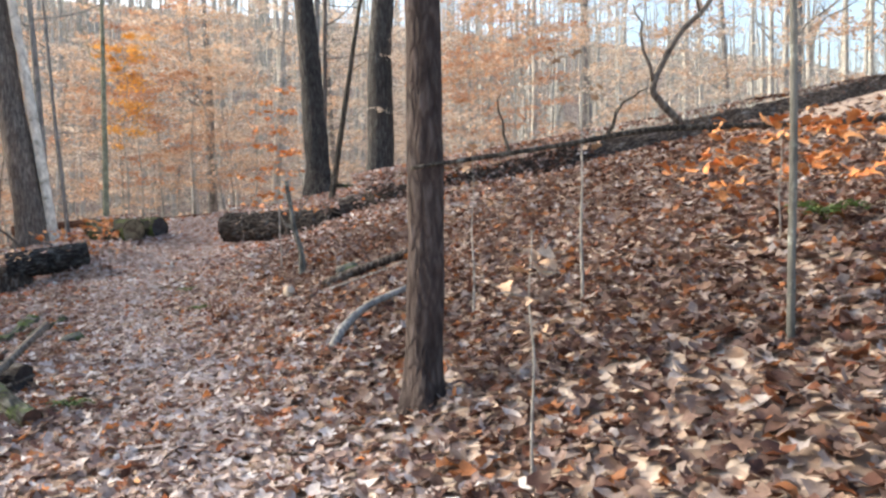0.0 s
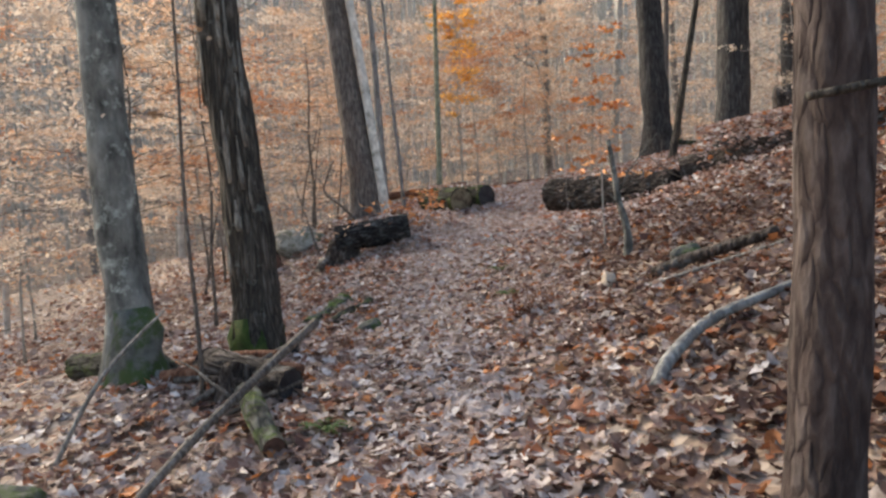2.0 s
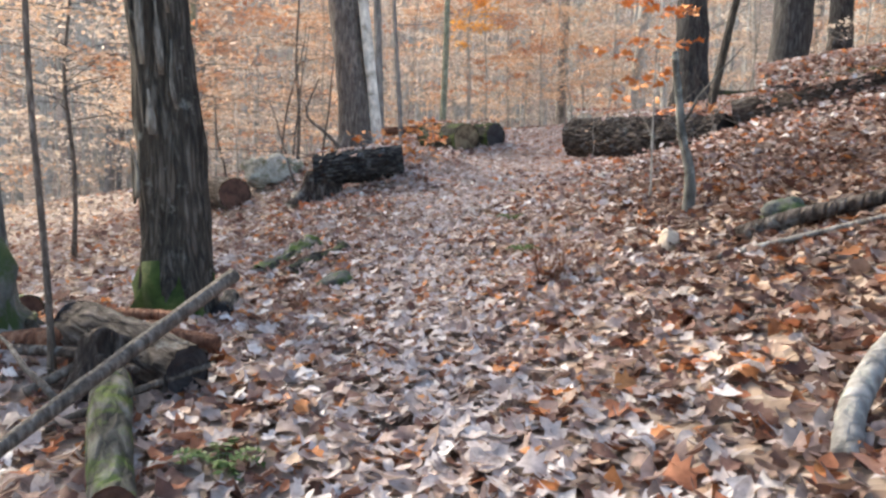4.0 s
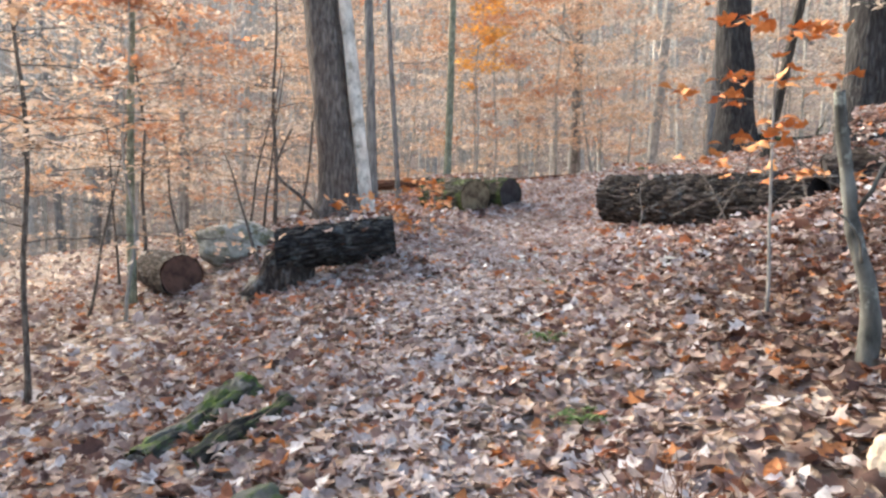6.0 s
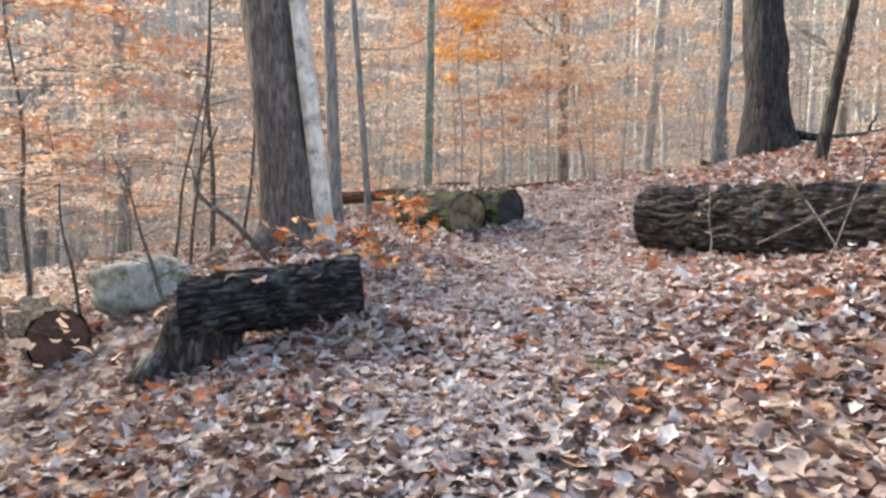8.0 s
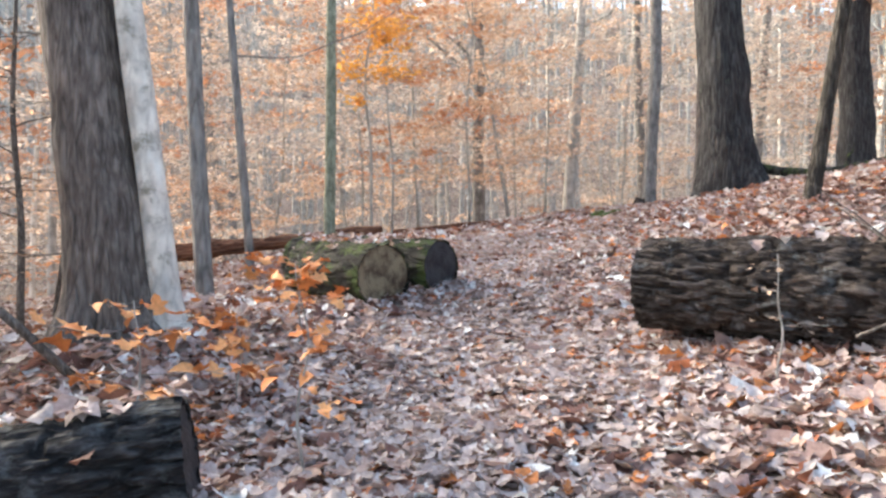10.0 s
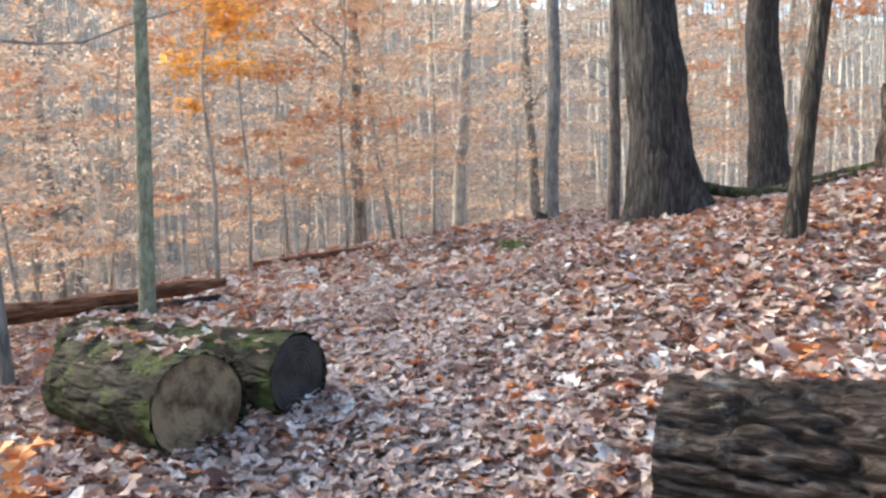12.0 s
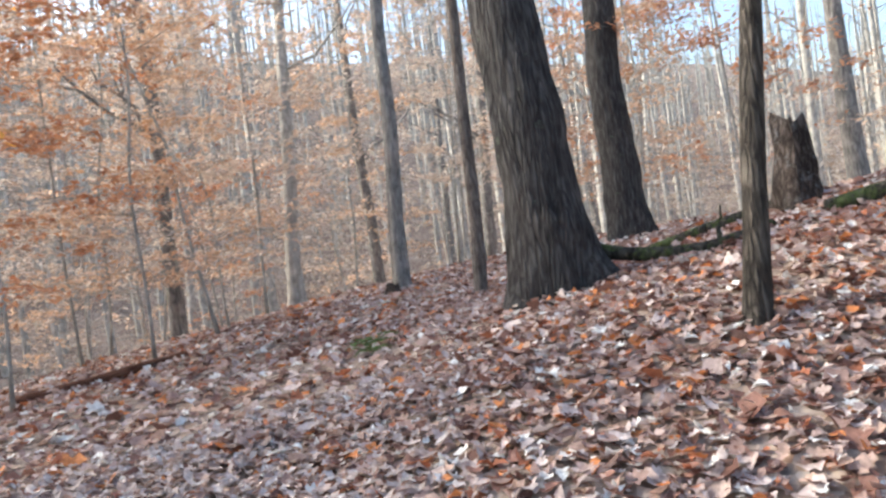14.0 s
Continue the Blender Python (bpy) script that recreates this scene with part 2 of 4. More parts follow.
def stone_material(name, a, c2, moss, at):
    m, nt, b = shader(name, 0.9)
    tc = nt.nodes.new("ShaderNodeTexCoord")
    n = noise_node(nt, tc.outputs["Object"], 9, 7, 0.7)
    c = ramp_node(nt, [(0.32, a), (0.68, c2)])
    nt.links.new(n.outputs[0], c.inputs[0])
    lm = ramp_node(nt, [(at - 0.05, (0, 0, 0)), (at + 0.05, (1, 1, 1))])
    nt.links.new(noise_node(nt, tc.outputs["Object"], 4, 6, 0.7).outputs[0], lm.inputs[0])
    nt.links.new(mixed(nt, lm.outputs[0], c.outputs[0], moss), b.inputs["Base Color"])
    bump_node(nt, n.outputs[0], 0.8, 0.03, b)
    return m


STONE = stone_material("lichen_stone", (0.22, 0.21, 0.17), (0.56, 0.55, 0.5), (0.17, 0.165, 0.10), 0.56)
STONE_MOSS = stone_material("mossy_stone", (0.06, 0.06, 0.052), (0.17, 0.168, 0.15), (0.055, 0.08, 0.028), 0.5)
STONE_TAN = stone_material("tan_stone", (0.42, 0.33, 0.25), (0.62, 0.52, 0.42), (0.3, 0.22, 0.16), 0.7)
MOSS = stone_material("moss", (0.018, 0.032, 0.008), (0.06, 0.09, 0.02), (0.10, 0.11, 0.035), 0.6)


# ---- the lie of the land ----
# y, height of the trail, rise to the right, where the left falls away, fall to the left
LAND = [(-60, 0.6, 0.20, 1.0, 0.15), (-10, 0.1, 0.30, 1.0, 0.14), (0, -0.08, 0.33, 0.9, 0.13), (6, -0.2, 0.36, 0.9, 0.13),
        (9, -0.04, 0.40, 0.9, 0.13), (11.5, 0.03, 0.36, 0.9, 0.16), (14, 0.28, 0.30, 0.8, 0.24), (16.5, 0.52, 0.24, 1.7, 0.27),
        (18.5, 0.64, 0.12, 2.8, 0.3), (20, 0.79, 0.18, 2.4, 0.3), (21.2, 0.92, 0.27, 2.1, 0.3), (23.5, 1.16, 0.24, 2.6, 0.3),
        (26, 1.33, 0.13, 0.8, 0.25), (29.5, 1.48, 0.12, -0.1, 0.17), (36, 1.2, 0.14, 0.3, 0.25), (48, -2.2, 0.12, 1, 0.1),
        (60, -1.5, 0.1, 1, 0.06), (90, 12.0, 0.05, 1, 0.0), (130, 33.0, 0.0, 1, 0.0), (170, 47.0, 0.0, 1, 0.0), (400, 54.0, 0.0, 1, 0.0)]
YS = np.arange(-62.0, 402.0, 0.25)
KERNEL = np.exp(-0.5 * (np.arange(-12, 13) / 4.0) ** 2)
KERNEL /= KERNEL.sum()


def smoothed(col):
    v = np.interp(YS, [k[0] for k in LAND], [k[col] for k in LAND])
    return np.convolve(np.pad(v, 12, mode="edge"), KERNEL, mode="valid")


PROFILE, RISE, SHELF, FALL = (smoothed(i) for i in (1, 2, 3, 4))


def soft_ramp(d, w=0.35):
    return w * np.logaddexp(0, d / w)


def land(x, y):
    x, y = np.asarray(x, float), np.asarray(y, float)
    p, r, s, f = (np.interp(y, YS, c) for c in (PROFILE, RISE, SHELF, FALL))
    dx = x - 0.3
    right = soft_ramp(dx - 0.35)
    right = right - 0.7 * soft_ramp(dx - 9.0, 2.0)
    left = soft_ramp(-dx - s)
    z = p + r * right - f * left + (f + 0.16) * soft_ramp(-dx - 28, 4.0)
    z = z + 0.12 * np.exp(-((x - 0.1) ** 2 + (y - 20.6) ** 2) / 1.1) + 0.4 * np.exp(-((x + 2.3) ** 2 + (y - 18.7) ** 2) / 1.5)
    z = z + 0.27 * np.exp(-((x + 2.3) ** 2) / 1.1 - ((y - 9.3) ** 2) / 0.9) + 0.2 * np.exp(-((x + 0.3) ** 2) / 2.0 - ((y - 23.5) ** 2) / 4.0)
    z = z + 0.22 * np.exp(-((x - 5.2) ** 2) / 3.0 - ((y - 15.9) ** 2) / 0.5)
    z = z - 0.45 * np.exp(-((x - 7.2) ** 2 + (y - 8.5) ** 2) / 8.0) + 0.2 * np.exp(-((x + 0.85) ** 2) / 0.25 - ((y - 15.95) ** 2) / 0.14)
    z = z + 0.03 * np.sin(1.7 * x + 0.9 * np.sin(1.3 * y)) * np.sin(1.9 * y + 0.4) + 0.018 * np.sin(4.1 * x + y) * np.sin(3.7 * y - 0.6 * x)
    return z


def ground_z(x, y):
    return float(land(x, y))


# ---- helpers for meshes ----
def mesh_data(name, verts, faces, material, smooth=True):
    me = bpy.data.meshes.new(name)
    me.from_pydata([tuple(v) for v in verts], [], [tuple(f) for f in faces])
    me.materials.append(material)
    if smooth:
        me.polygons.foreach_set("use_smooth", np.ones(len(me.polygons), bool))
    me.update()
    return me


def thing(name, at, label, category, group="", turn=0.0):
    e = new(name)
    e.empty_display_size = 0.2
    e.matrix_basis = pose(at[0], at[1], at[2], 0, 0, turn)
    return tagged(e, label, category, group)


def part(name, geo, material, parent, label="", smooth=True):
    """One mesh part; geo is (verts, faces), in the parent's own space."""
    ob = new(name, mesh_data(name, geo[0], geo[1], material, smooth))
    ob.parent = parent
    if label:
        tagged(ob, label)
    return ob


def joined(*geos):
    verts, faces = [], []
    for v, f in geos:
        n = len(verts)
        verts += [tuple(p) for p in v]
        faces += [tuple(i + n for i in q) for q in f]
    return verts, faces


def tube(points, radii, segs=10, rough=0.0, freq=3.0, seed=0, ridges=0.0, closed=True, flare=0.0):
    """A stem along points with the given radii; rough: lumps, ridges: furrows along it, flare: root buttresses at its start."""
    pts = [Vector(p) for p in points]
    n = len(pts)
    verts, faces = [], []
    ref = Vector((0.31, 0.87, 0.12)).normalized()
    off = Vector((seed * 7.31, seed * 3.17, seed * 1.73))
    for i, p in enumerate(pts):
        d = (pts[min(i + 1, n - 1)] - pts[max(i - 1, 0)]).normalized()
        a = d.cross(ref)
        if a.length < 0.05:
            a = d.cross(Vector((0, 0, 1)))
        a.normalize()
        b = d.cross(a)
        for k in range(segs):
            ang = 2 * math.pi * k / segs
            way = a * math.cos(ang) + b * math.sin(ang)
            r = radii[i]
            if rough:
                r *= 1 + rough * noise.noise((p + way * radii[i]) * freq + off)
            if ridges:
                if closed:
                    q = Vector((math.cos(ang) * 5.5, math.sin(ang) * 5.5, p.length * 1.1)) + off
                    r *= 1 + ridges * (abs(noise.noise(q)) * 2 - 0.5) + ridges * 0.6 * noise.noise(q * 3.1)
                else:
                    # long interlacing plates with sharp furrows between them
                    w = radii[i] / 0.062
                    q = Vector((math.cos(ang) * w, math.sin(ang) * w, p.length / 0.26)) + off
                    q.x += 0.5 * noise.noise(q * 0.9)
                    q.y += 0.5 * noise.noise(q * 0.9 + Vector((5, 0, 0)))
                    r *= 1 + ridges * (min(1.0, abs(noise.noise(q)) * 4.6) - 0.8) + ridges * 0.35 * noise.noise(q * 2.7) + ridges * 0.2 * noise.noise(q * 6.1)
            if flare:
                h = (p - pts[0]).length / max(radii[0], 0.01)
                r *= 1 + flare * math.exp(-h * 0.9) * (0.75 + 0.6 * math.sin(3 * ang + seed) + 0.35 * math.sin(5 * ang + 2 * seed))
            verts.append(p + way * r)
    for i in range(n - 1):
        for k in range(segs):
            k2 = (k + 1) % segs
            faces.append((i * segs + k, i * segs + k2, (i + 1) * segs + k2, (i + 1) * segs + k))
    if closed:
        faces.append(tuple(reversed(range(segs))))
        faces.append(tuple(range((n - 1) * segs, n * segs)))
    return verts, faces


def bent(a, b, n=8, sag=(0, 0, 0), wobble=0.0, seed=0):
    """Points from a to b, bowed by sag in the middle and wobbling."""
    a, b, s = Vector(a), Vector(b), Vector(sag)
    out = []
    for i in range(n + 1):
        t = i / n
        p = a.lerp(b, t) + s * (4 * t * (1 - t))
        if wobble and 0 < i:
            q = Vector((t * 3.0 + seed * 5.7, seed * 1.3, 0.5))
            p += Vector((noise.noise(q), noise.noise(q + Vector((9, 0, 0))), noise.noise(q + Vector((0, 9, 0))) * 0.6)) * wobble * min(1, t * 3)
        out.append(p)
    return out


def taper(r0, r1, n, power=1.0):
    return [r0 + (r1 - r0) * (i / n) ** power for i in range(n + 1)]


# leaf outlines, half a leaf from stalk to tip: (along, across)
OAK = [(0.0, 0.03), (0.18, 0.16), (0.3, 0.10), (0.48, 0.30), (0.58, 0.17), (0.78, 0.26), (1.0, 0.0)]
MAPLE = [(0.0, 0.03), (0.06, 0.34), (0.3, 0.24), (0.45, 0.52), (0.58, 0.22), (0.75, 0.24), (1.0, 0.0)]
OVAL = [(0.0, 0.02), (0.25, 0.22), (0.55, 0.26), (0.8, 0.14), (1.0, 0.0)]
BLUNT = [(0.0, 0.04), (0.22, 0.36), (0.4, 0.22), (0.62, 0.40), (1.0, 0.0)]
SLIM = [(0.0, 0.0), (0.45, 0.24), (1.0, 0.0)]


def leaf_shape(half, curl, fold, twist):
    """Unit leaf: a folded rib with the outline to each side, curled along and across."""
    verts, faces = [], []
    m = len(half)
    for x, w in half:
        bend = curl * (x - 0.4) ** 2
        for s in (-1, 0, 1):
            if s and w == 0.0:
                continue
            verts.append((x - 0.5, s * w, bend + fold * w * abs(s) + twist * s * w * (x - 0.5)))
    idx, row = 0, []
    for x, w in half:
        row.append((idx, idx, idx) if w == 0.0 else (idx, idx + 1, idx + 2))
        idx += 1 if w == 0.0 else 3
    for i in range(m - 1):
        for a, b in ((0, 1), (1, 2)):
            q = (row[i][a], row[i][b], row[i + 1][b], row[i + 1][a])
            q = tuple(dict.fromkeys(q))
            if len(q) > 2:
                faces.append(q)
    return np.array(verts), faces


def scatter(name, shapes, pos, size, tilt, material, rng, yaw=None):
    """Many leaves in one mesh: each shape, turned and tipped at random, at the places given."""
    n = len(pos)
    yaw = rng.uniform(0, 2 * np.pi, n) if yaw is None else yaw
    ax, ay = rng.normal(0, tilt, n), rng.normal(0, tilt, n)
    pick = rng.integers(0, len(shapes), n)
    cz, sz, cx, sx, cy, sy = np.cos(yaw), np.sin(yaw), np.cos(ax), np.sin(ax), np.cos(ay), np.sin(ay)
    rot = np.empty((n, 3, 3))
    rot[:, 0, 0], rot[:, 0, 1], rot[:, 0, 2] = cz * cy, cz * sy * sx - sz * cx, cz * sy * cx + sz * sx
    rot[:, 1, 0], rot[:, 1, 1], rot[:, 1, 2] = sz * cy, sz * sy * sx + cz * cx, sz * sy * cx - cz * sx
    rot[:, 2, 0], rot[:, 2, 1], rot[:, 2, 2] = -sy, cy * sx, cy * cx
    all_v, loops, counts, base = [], [], [], 0
    for i, (sv, sf) in enumerate(shapes):
        sel = np.nonzero(pick == i)[0]
        if not len(sel):
            continue
        v = np.einsum("nij,kj->nki", rot[sel], sv) * size[sel, None, None] + pos[sel, None, :]
        all_v.append(v.reshape(-1, 3))
        flat = np.array([k for f in sf for k in f])
        loops.append((flat[None, :] + base + (np.arange(len(sel)) * len(sv))[:, None]).ravel())
        counts.append(np.tile([len(f) for f in sf], len(sel)))
        base += len(sel) * len(sv)
    v, lp, ct = np.concatenate(all_v), np.concatenate(loops), np.concatenate(counts)
    me = bpy.data.meshes.new(name)
    me.vertices.add(len(v))
    me.vertices.foreach_set("co", v.ravel())
    me.loops.add(len(lp))
    me.loops.foreach_set("vertex_index", lp.astype(np.int32))
    me.polygons.add(len(ct))
    me.polygons.foreach_set("loop_start", (np.cumsum(ct) - ct).astype(np.int32))
    me.materials.append(material)
    me.update(calc_edges=True)
    return me


# ---- the ground: one sheet to the horizon ----
def ground_sheet():
    u = np.linspace(-1, 1, 181)
    xs = 0.5 + 9.5 * u + 290 * np.sign(u) * np.maximum(0, np.abs(u) - 0.12) ** 5
    w = np.linspace(0, 1, 261)
    ys = -4 + 44 * w + 360 * np.maximum(0, w - 0.75) ** 2 * 16 * (w > 0.75)
    ys = np.concatenate([np.linspace(-60, -5, 14), ys])
    gx, gy = np.meshgrid(xs, ys)
    gz = land(gx, gy)
    nx, ny = len(xs), len(ys)
    verts = np.stack([gx, gy, gz], -1).reshape(-1, 3)
    faces = [(j * nx + i, j * nx + i + 1, (j + 1) * nx + i + 1, (j + 1) * nx + i) for j in range(ny - 1) for i in range(nx - 1)]
    ob = new("ground", mesh_data("ground", verts, faces, SOIL))
    return tagged(ob, "sloping woodland floor of brown leaf mould under fallen leaves", "ground", kind="structure")


ground = ground_sheet()


# ---- trees ----
def limb_set(rng, height, r, count, low, high, reach, droop=0.15):
    """Bare limbs with forks, from a stem that stands at the origin."""
    geos = []
    for k in range(count):
        h = rng.uniform(low, high) * height
        a = rng.uniform(0, 2 * math.pi)
        ln = reach * rng.uniform(0.6, 1.2) * (1.1 - 0.5 * h / height)
        tip = Vector((math.cos(a) * ln, math.sin(a) * ln, h + ln * rng.uniform(0.2, 0.9) - droop))
        rr = r * rng.uniform(0.16, 0.3)
        pts = bent((0, 0, h), tip, 6, (0, 0, -0.08 * ln), 0.18 * ln, rng.integers(1000))
        limb = [tube(pts, taper(rr, rr * 0.25, 6), 5)]
        for _ in range(3):
            q = pts[int(rng.integers(2, 6))]
            e = q + Vector((rng.normal(0, 0.35), rng.normal(0, 0.35), rng.uniform(0.1, 0.6))) * ln * 0.6
            limb.append(tube(bent(q, e, 4, (0, 0, 0), 0.08 * ln, rng.integers(1000)), taper(rr * 0.4, rr * 0.1, 4), 4))
        geos.append(limb)
    return geos


def forest_tree(name, x, y, r, height, material, label, lean=(0, 0), flare=0.5, segs=26, rings=40, ridges=0.06, limbs=7, seed=1, category="tree", low=0.4, curve=(0, 0, 0), sink=0.12):
    """A standing tree: lean is how far the stem's top stands off its foot, in metres at 8 m."""
    rng = np.random.default_rng(seed)
    t = thing(name, (x, y, ground_z(x, y) - sink), label, category, "standing forest trees")
    top = (lean[0] * height / 8, lean[1] * height / 8, height)
    # finer rings near the foot
    ss = [(i / rings) ** 1.6 for i in range(rings + 1)]
    pts = []
    for s in ss:
        p = Vector(top) * s + Vector(curve) * (4 * s * (1 - s))
        q = Vector((s * height * 0.35, seed * 1.7, 0.3))
        p += Vector((noise.noise(q), noise.noise(q + Vector((7, 0, 0))), 0)) * (0.03 + r * 0.25) * min(1, s * height)
        pts.append(p)
    rad = [r * (1 - 0.72 * s) for s in ss]
    part("trunk", tube(pts, rad, segs, 0.10, 2.2, seed, ridges, True, flare), material, t)
    if limbs:
        for limb in limb_set(rng, height, r, limbs, low, 0.95, 2.6):
            moved = [([Vector(v) + Vector((top[0] * v[2] / height, top[1] * v[2] / height, 0)) for v in g[0]], g[1]) for g in limb]
            if segs > 15:
                arm = part("limb", moved[0], material, t)
                for g in moved[1:]:
                    part("branchlet", g, material, arm)
            else:
                part("limb", joined(*moved), material, t)
    return t


forest_tree("young_tree", 1.75, 5.97, 0.118, 11, BARK_RED, "slender tree with red-brown furrowed bark beside the trail", (0.22, 0.3), 0.9, 44, 80, 0.06, 5, 3, low=0.5)
grey_tree = forest_tree("beech_tree", -2.2, 9.4, 0.19, 12, BARK_GREY, "leaning grey smooth-barked tree with lichen patches", (-0.5, 0.4), 0.8, 32, 60, 0.025, 6, 5, low=0.5)
dark_tree = forest_tree("hickory_tree", -1.55, 10.45, 0.232, 14, BARK_DARK, "dark leaning tree with shaggy peeling bark and mossy foot", (-0.72, 0.4), 0.45, 44, 80, 0.12, 6, 8, low=0.5)
twin_tree = forest_tree("twin_tree", -1.97, 18.55, 0.285, 16, BARK_BROWN, "large brown-barked tree sharing its foot with a pale stem", (-0.95, 0.3), 0.6, 40, 60, 0.06, 6, 11, low=0.5)
forest_tree("oak_tree", 4.92, 24.1, 0.37, 18, BARK_OAK, "massive oak with grey furrowed bark and flared roots", (-0.45, 0.5), 0.6, 48, 70, 0.10, 8, 13, low=0.45)
forest_tree("young_tree", 4.62, 21.55, 0.09, 9, BARK_DARK, "thin grey-barked young tree with a crooked foot", (1.45, 0.2), 0.5, 20, 40, 0.05, 5, 17, low=0.4)
forest_tree("oak_tree", 10.4, 29.6, 0.38, 17, BARK_OAK, "dark straight oak behind the larger oak", (-0.1, 0.2), 0.5, 32, 50, 0.08, 7, 19, low=0.45)
forest_tree("young_tree", 6.04, 31.0, 0.165, 14, BARK_MID, "straight grey tree on the crest", (0.3, 0.2), 0.4, 20, 30, 0.06, 6, 23)
forest_tree("young_tree", 5.6, 27.1, 0.1, 12, BARK_BROWN, "slim brown tree near the crest", (0.3, 0.2), 0.3, 16, 30, 0.05, 5, 29)
forest_tree("oak_tree", 5.6, 20.2, 0.36, 17, BARK_OAK, "tall grey oak on the slope above a fallen trunk", (0.35, 0.2), 0.4, 32, 50, 0.07, 7, 30, low=0.5)
forest_tree("young_tree", 5.25, 36.2, 0.2, 15, BARK_FAR_HAZE, "straight tree beyond the crest, blue-grey for haze", (0.6, 0.3), 0.3, 16, 24, 0.04, 6, 31)
forest_tree("young_tree", -1.0, 23.4, 0.08, 10, GREEN_BARK, "slender pole tree with smooth green-grey bark", (0.1, 0.2), 0.3, 16, 24, 0.02, 4, 37)
forest_tree("young_tree", -4.25, 16.9, 0.055, 8, GREEN_BARK, "thin green-grey sapling beside a cut log", (0.02, 0.1), 0.3, 12, 20, 0.02, 5, 41, low=0.25)
forest_tree("young_tree", -2.05, 21.0, 0.095, 11, BARK_MID, "slim dark tree behind the twin-stemmed tree", (-0.35, 0.2), 0.3, 14, 24, 0.04, 5, 43)
forest_tree("young_tree", -1.75, 21.9, 0.055, 9, BARK_MID, "thin crooked tree behind the twin-stemmed tree", (-0.5, 0.2), 0.3, 12, 24, 0.04, 6, 48, low=0.25)

# the pale stem that grows out of the twin tree's foot
pale = thing("sycamore_tree", (-1.63, 18.45, ground_z(-1.63, 18.45) - 0.1), "white-barked stem growing against a brown trunk", "tree")
ps = [Vector((-2.2 * s + 0.1 * math.sin(s * 5), 0.3 * s, 15 * s)) for s in [(i / 40) ** 1.5 for i in range(41)]]
part("trunk", tube(ps, [0.1 * (1 - 0.6 * (i / 40) ** 1.5) for i in range(41)], 22, 0.08, 2, 4, 0.02, True, 0.9), BARK_PALE, pale)
for g in limb_set(np.random.default_rng(44), 15, 0.12, 5, 0.5, 0.95, 2.2):
    part("limb", joined(*g), BARK_PALE, pale)

# moss at the foot of the shaggy tree
moss_cuff = tube([(0.0, -0.02, 0.02), (0.0, -0.02, 0.14), (-0.012, -0.02, 0.27), (-0.03, -0.02, 0.42), (-0.05, -0.01, 0.56)], [0.33, 0.284, 0.25, 0.214, 0.165], 44, 0.5, 8, 3)
part("moss", moss_cuff, MOSS, dark_tree, "green moss round the foot")
grey_cuff = tube([(0.0, 0, 0.02), (0.0, 0, 0.16), (-0.01, 0, 0.32), (-0.02, 0.01, 0.5), (-0.03, 0.01, 0.7)], [0.32, 0.268, 0.224, 0.19, 0.14], 40, 0.55, 6, 8)
part("moss", grey_cuff, STONE_MOSS, grey_tree, "dark grey-green moss round the foot")


# peeling strips on the shaggy tree
def bark_strips(tree, r, height, lean, count, seed):
    rng = np.random.default_rng(seed)
    for _ in range(count):
        z0, ln, a, w = rng.uniform(0.7, 3.6), rng.uniform(0.25, 0.7), rng.uniform(0, 2 * math.pi), rng.uniform(0.018, 0.04)
        verts, faces = [], []
        for i in range(6):
            z = z0 + ln * i / 5
            off = 0.004 + 0.03 * abs(i / 5 - rng.uniform(0.4, 0.6)) ** 1.5
            rr = r * (1 - 0.72 * z / height) * 1.02 + off
            cx, cy = lean[0] * z / 8, lean[1] * z / 8
            for s, d in ((-1, 0), (1, 0), (1, 0.007), (-1, 0.007)):
                g = a + s * w * (0.6 + 0.4 * math.sin(i)) / rr
                verts.append((cx + math.cos(g) * (rr + d), cy + math.sin(g) * (rr + d), z))
        for i in range(5):
            for k in range(4):
                faces.append((i * 4 + k, i * 4 + (k + 1) % 4, (i + 1) * 4 + (k + 1) % 4, (i + 1) * 4 + k))
        faces += [(3, 2, 1, 0), (20, 21, 22, 23)]
        part("bark_strip", (verts, faces), STRIP, tree, "pale peeling bark strip")


STRIP = bark("peeling_bark", (0.08, 0.07, 0.06), (0.2, 0.18, 0.155), (0.34, 0.32, 0.28), None, 0.6, 0.15, 40, 0.005)
bark_strips(dark_tree, 0.23, 14, (-0.72, 0.4), 30, 4)


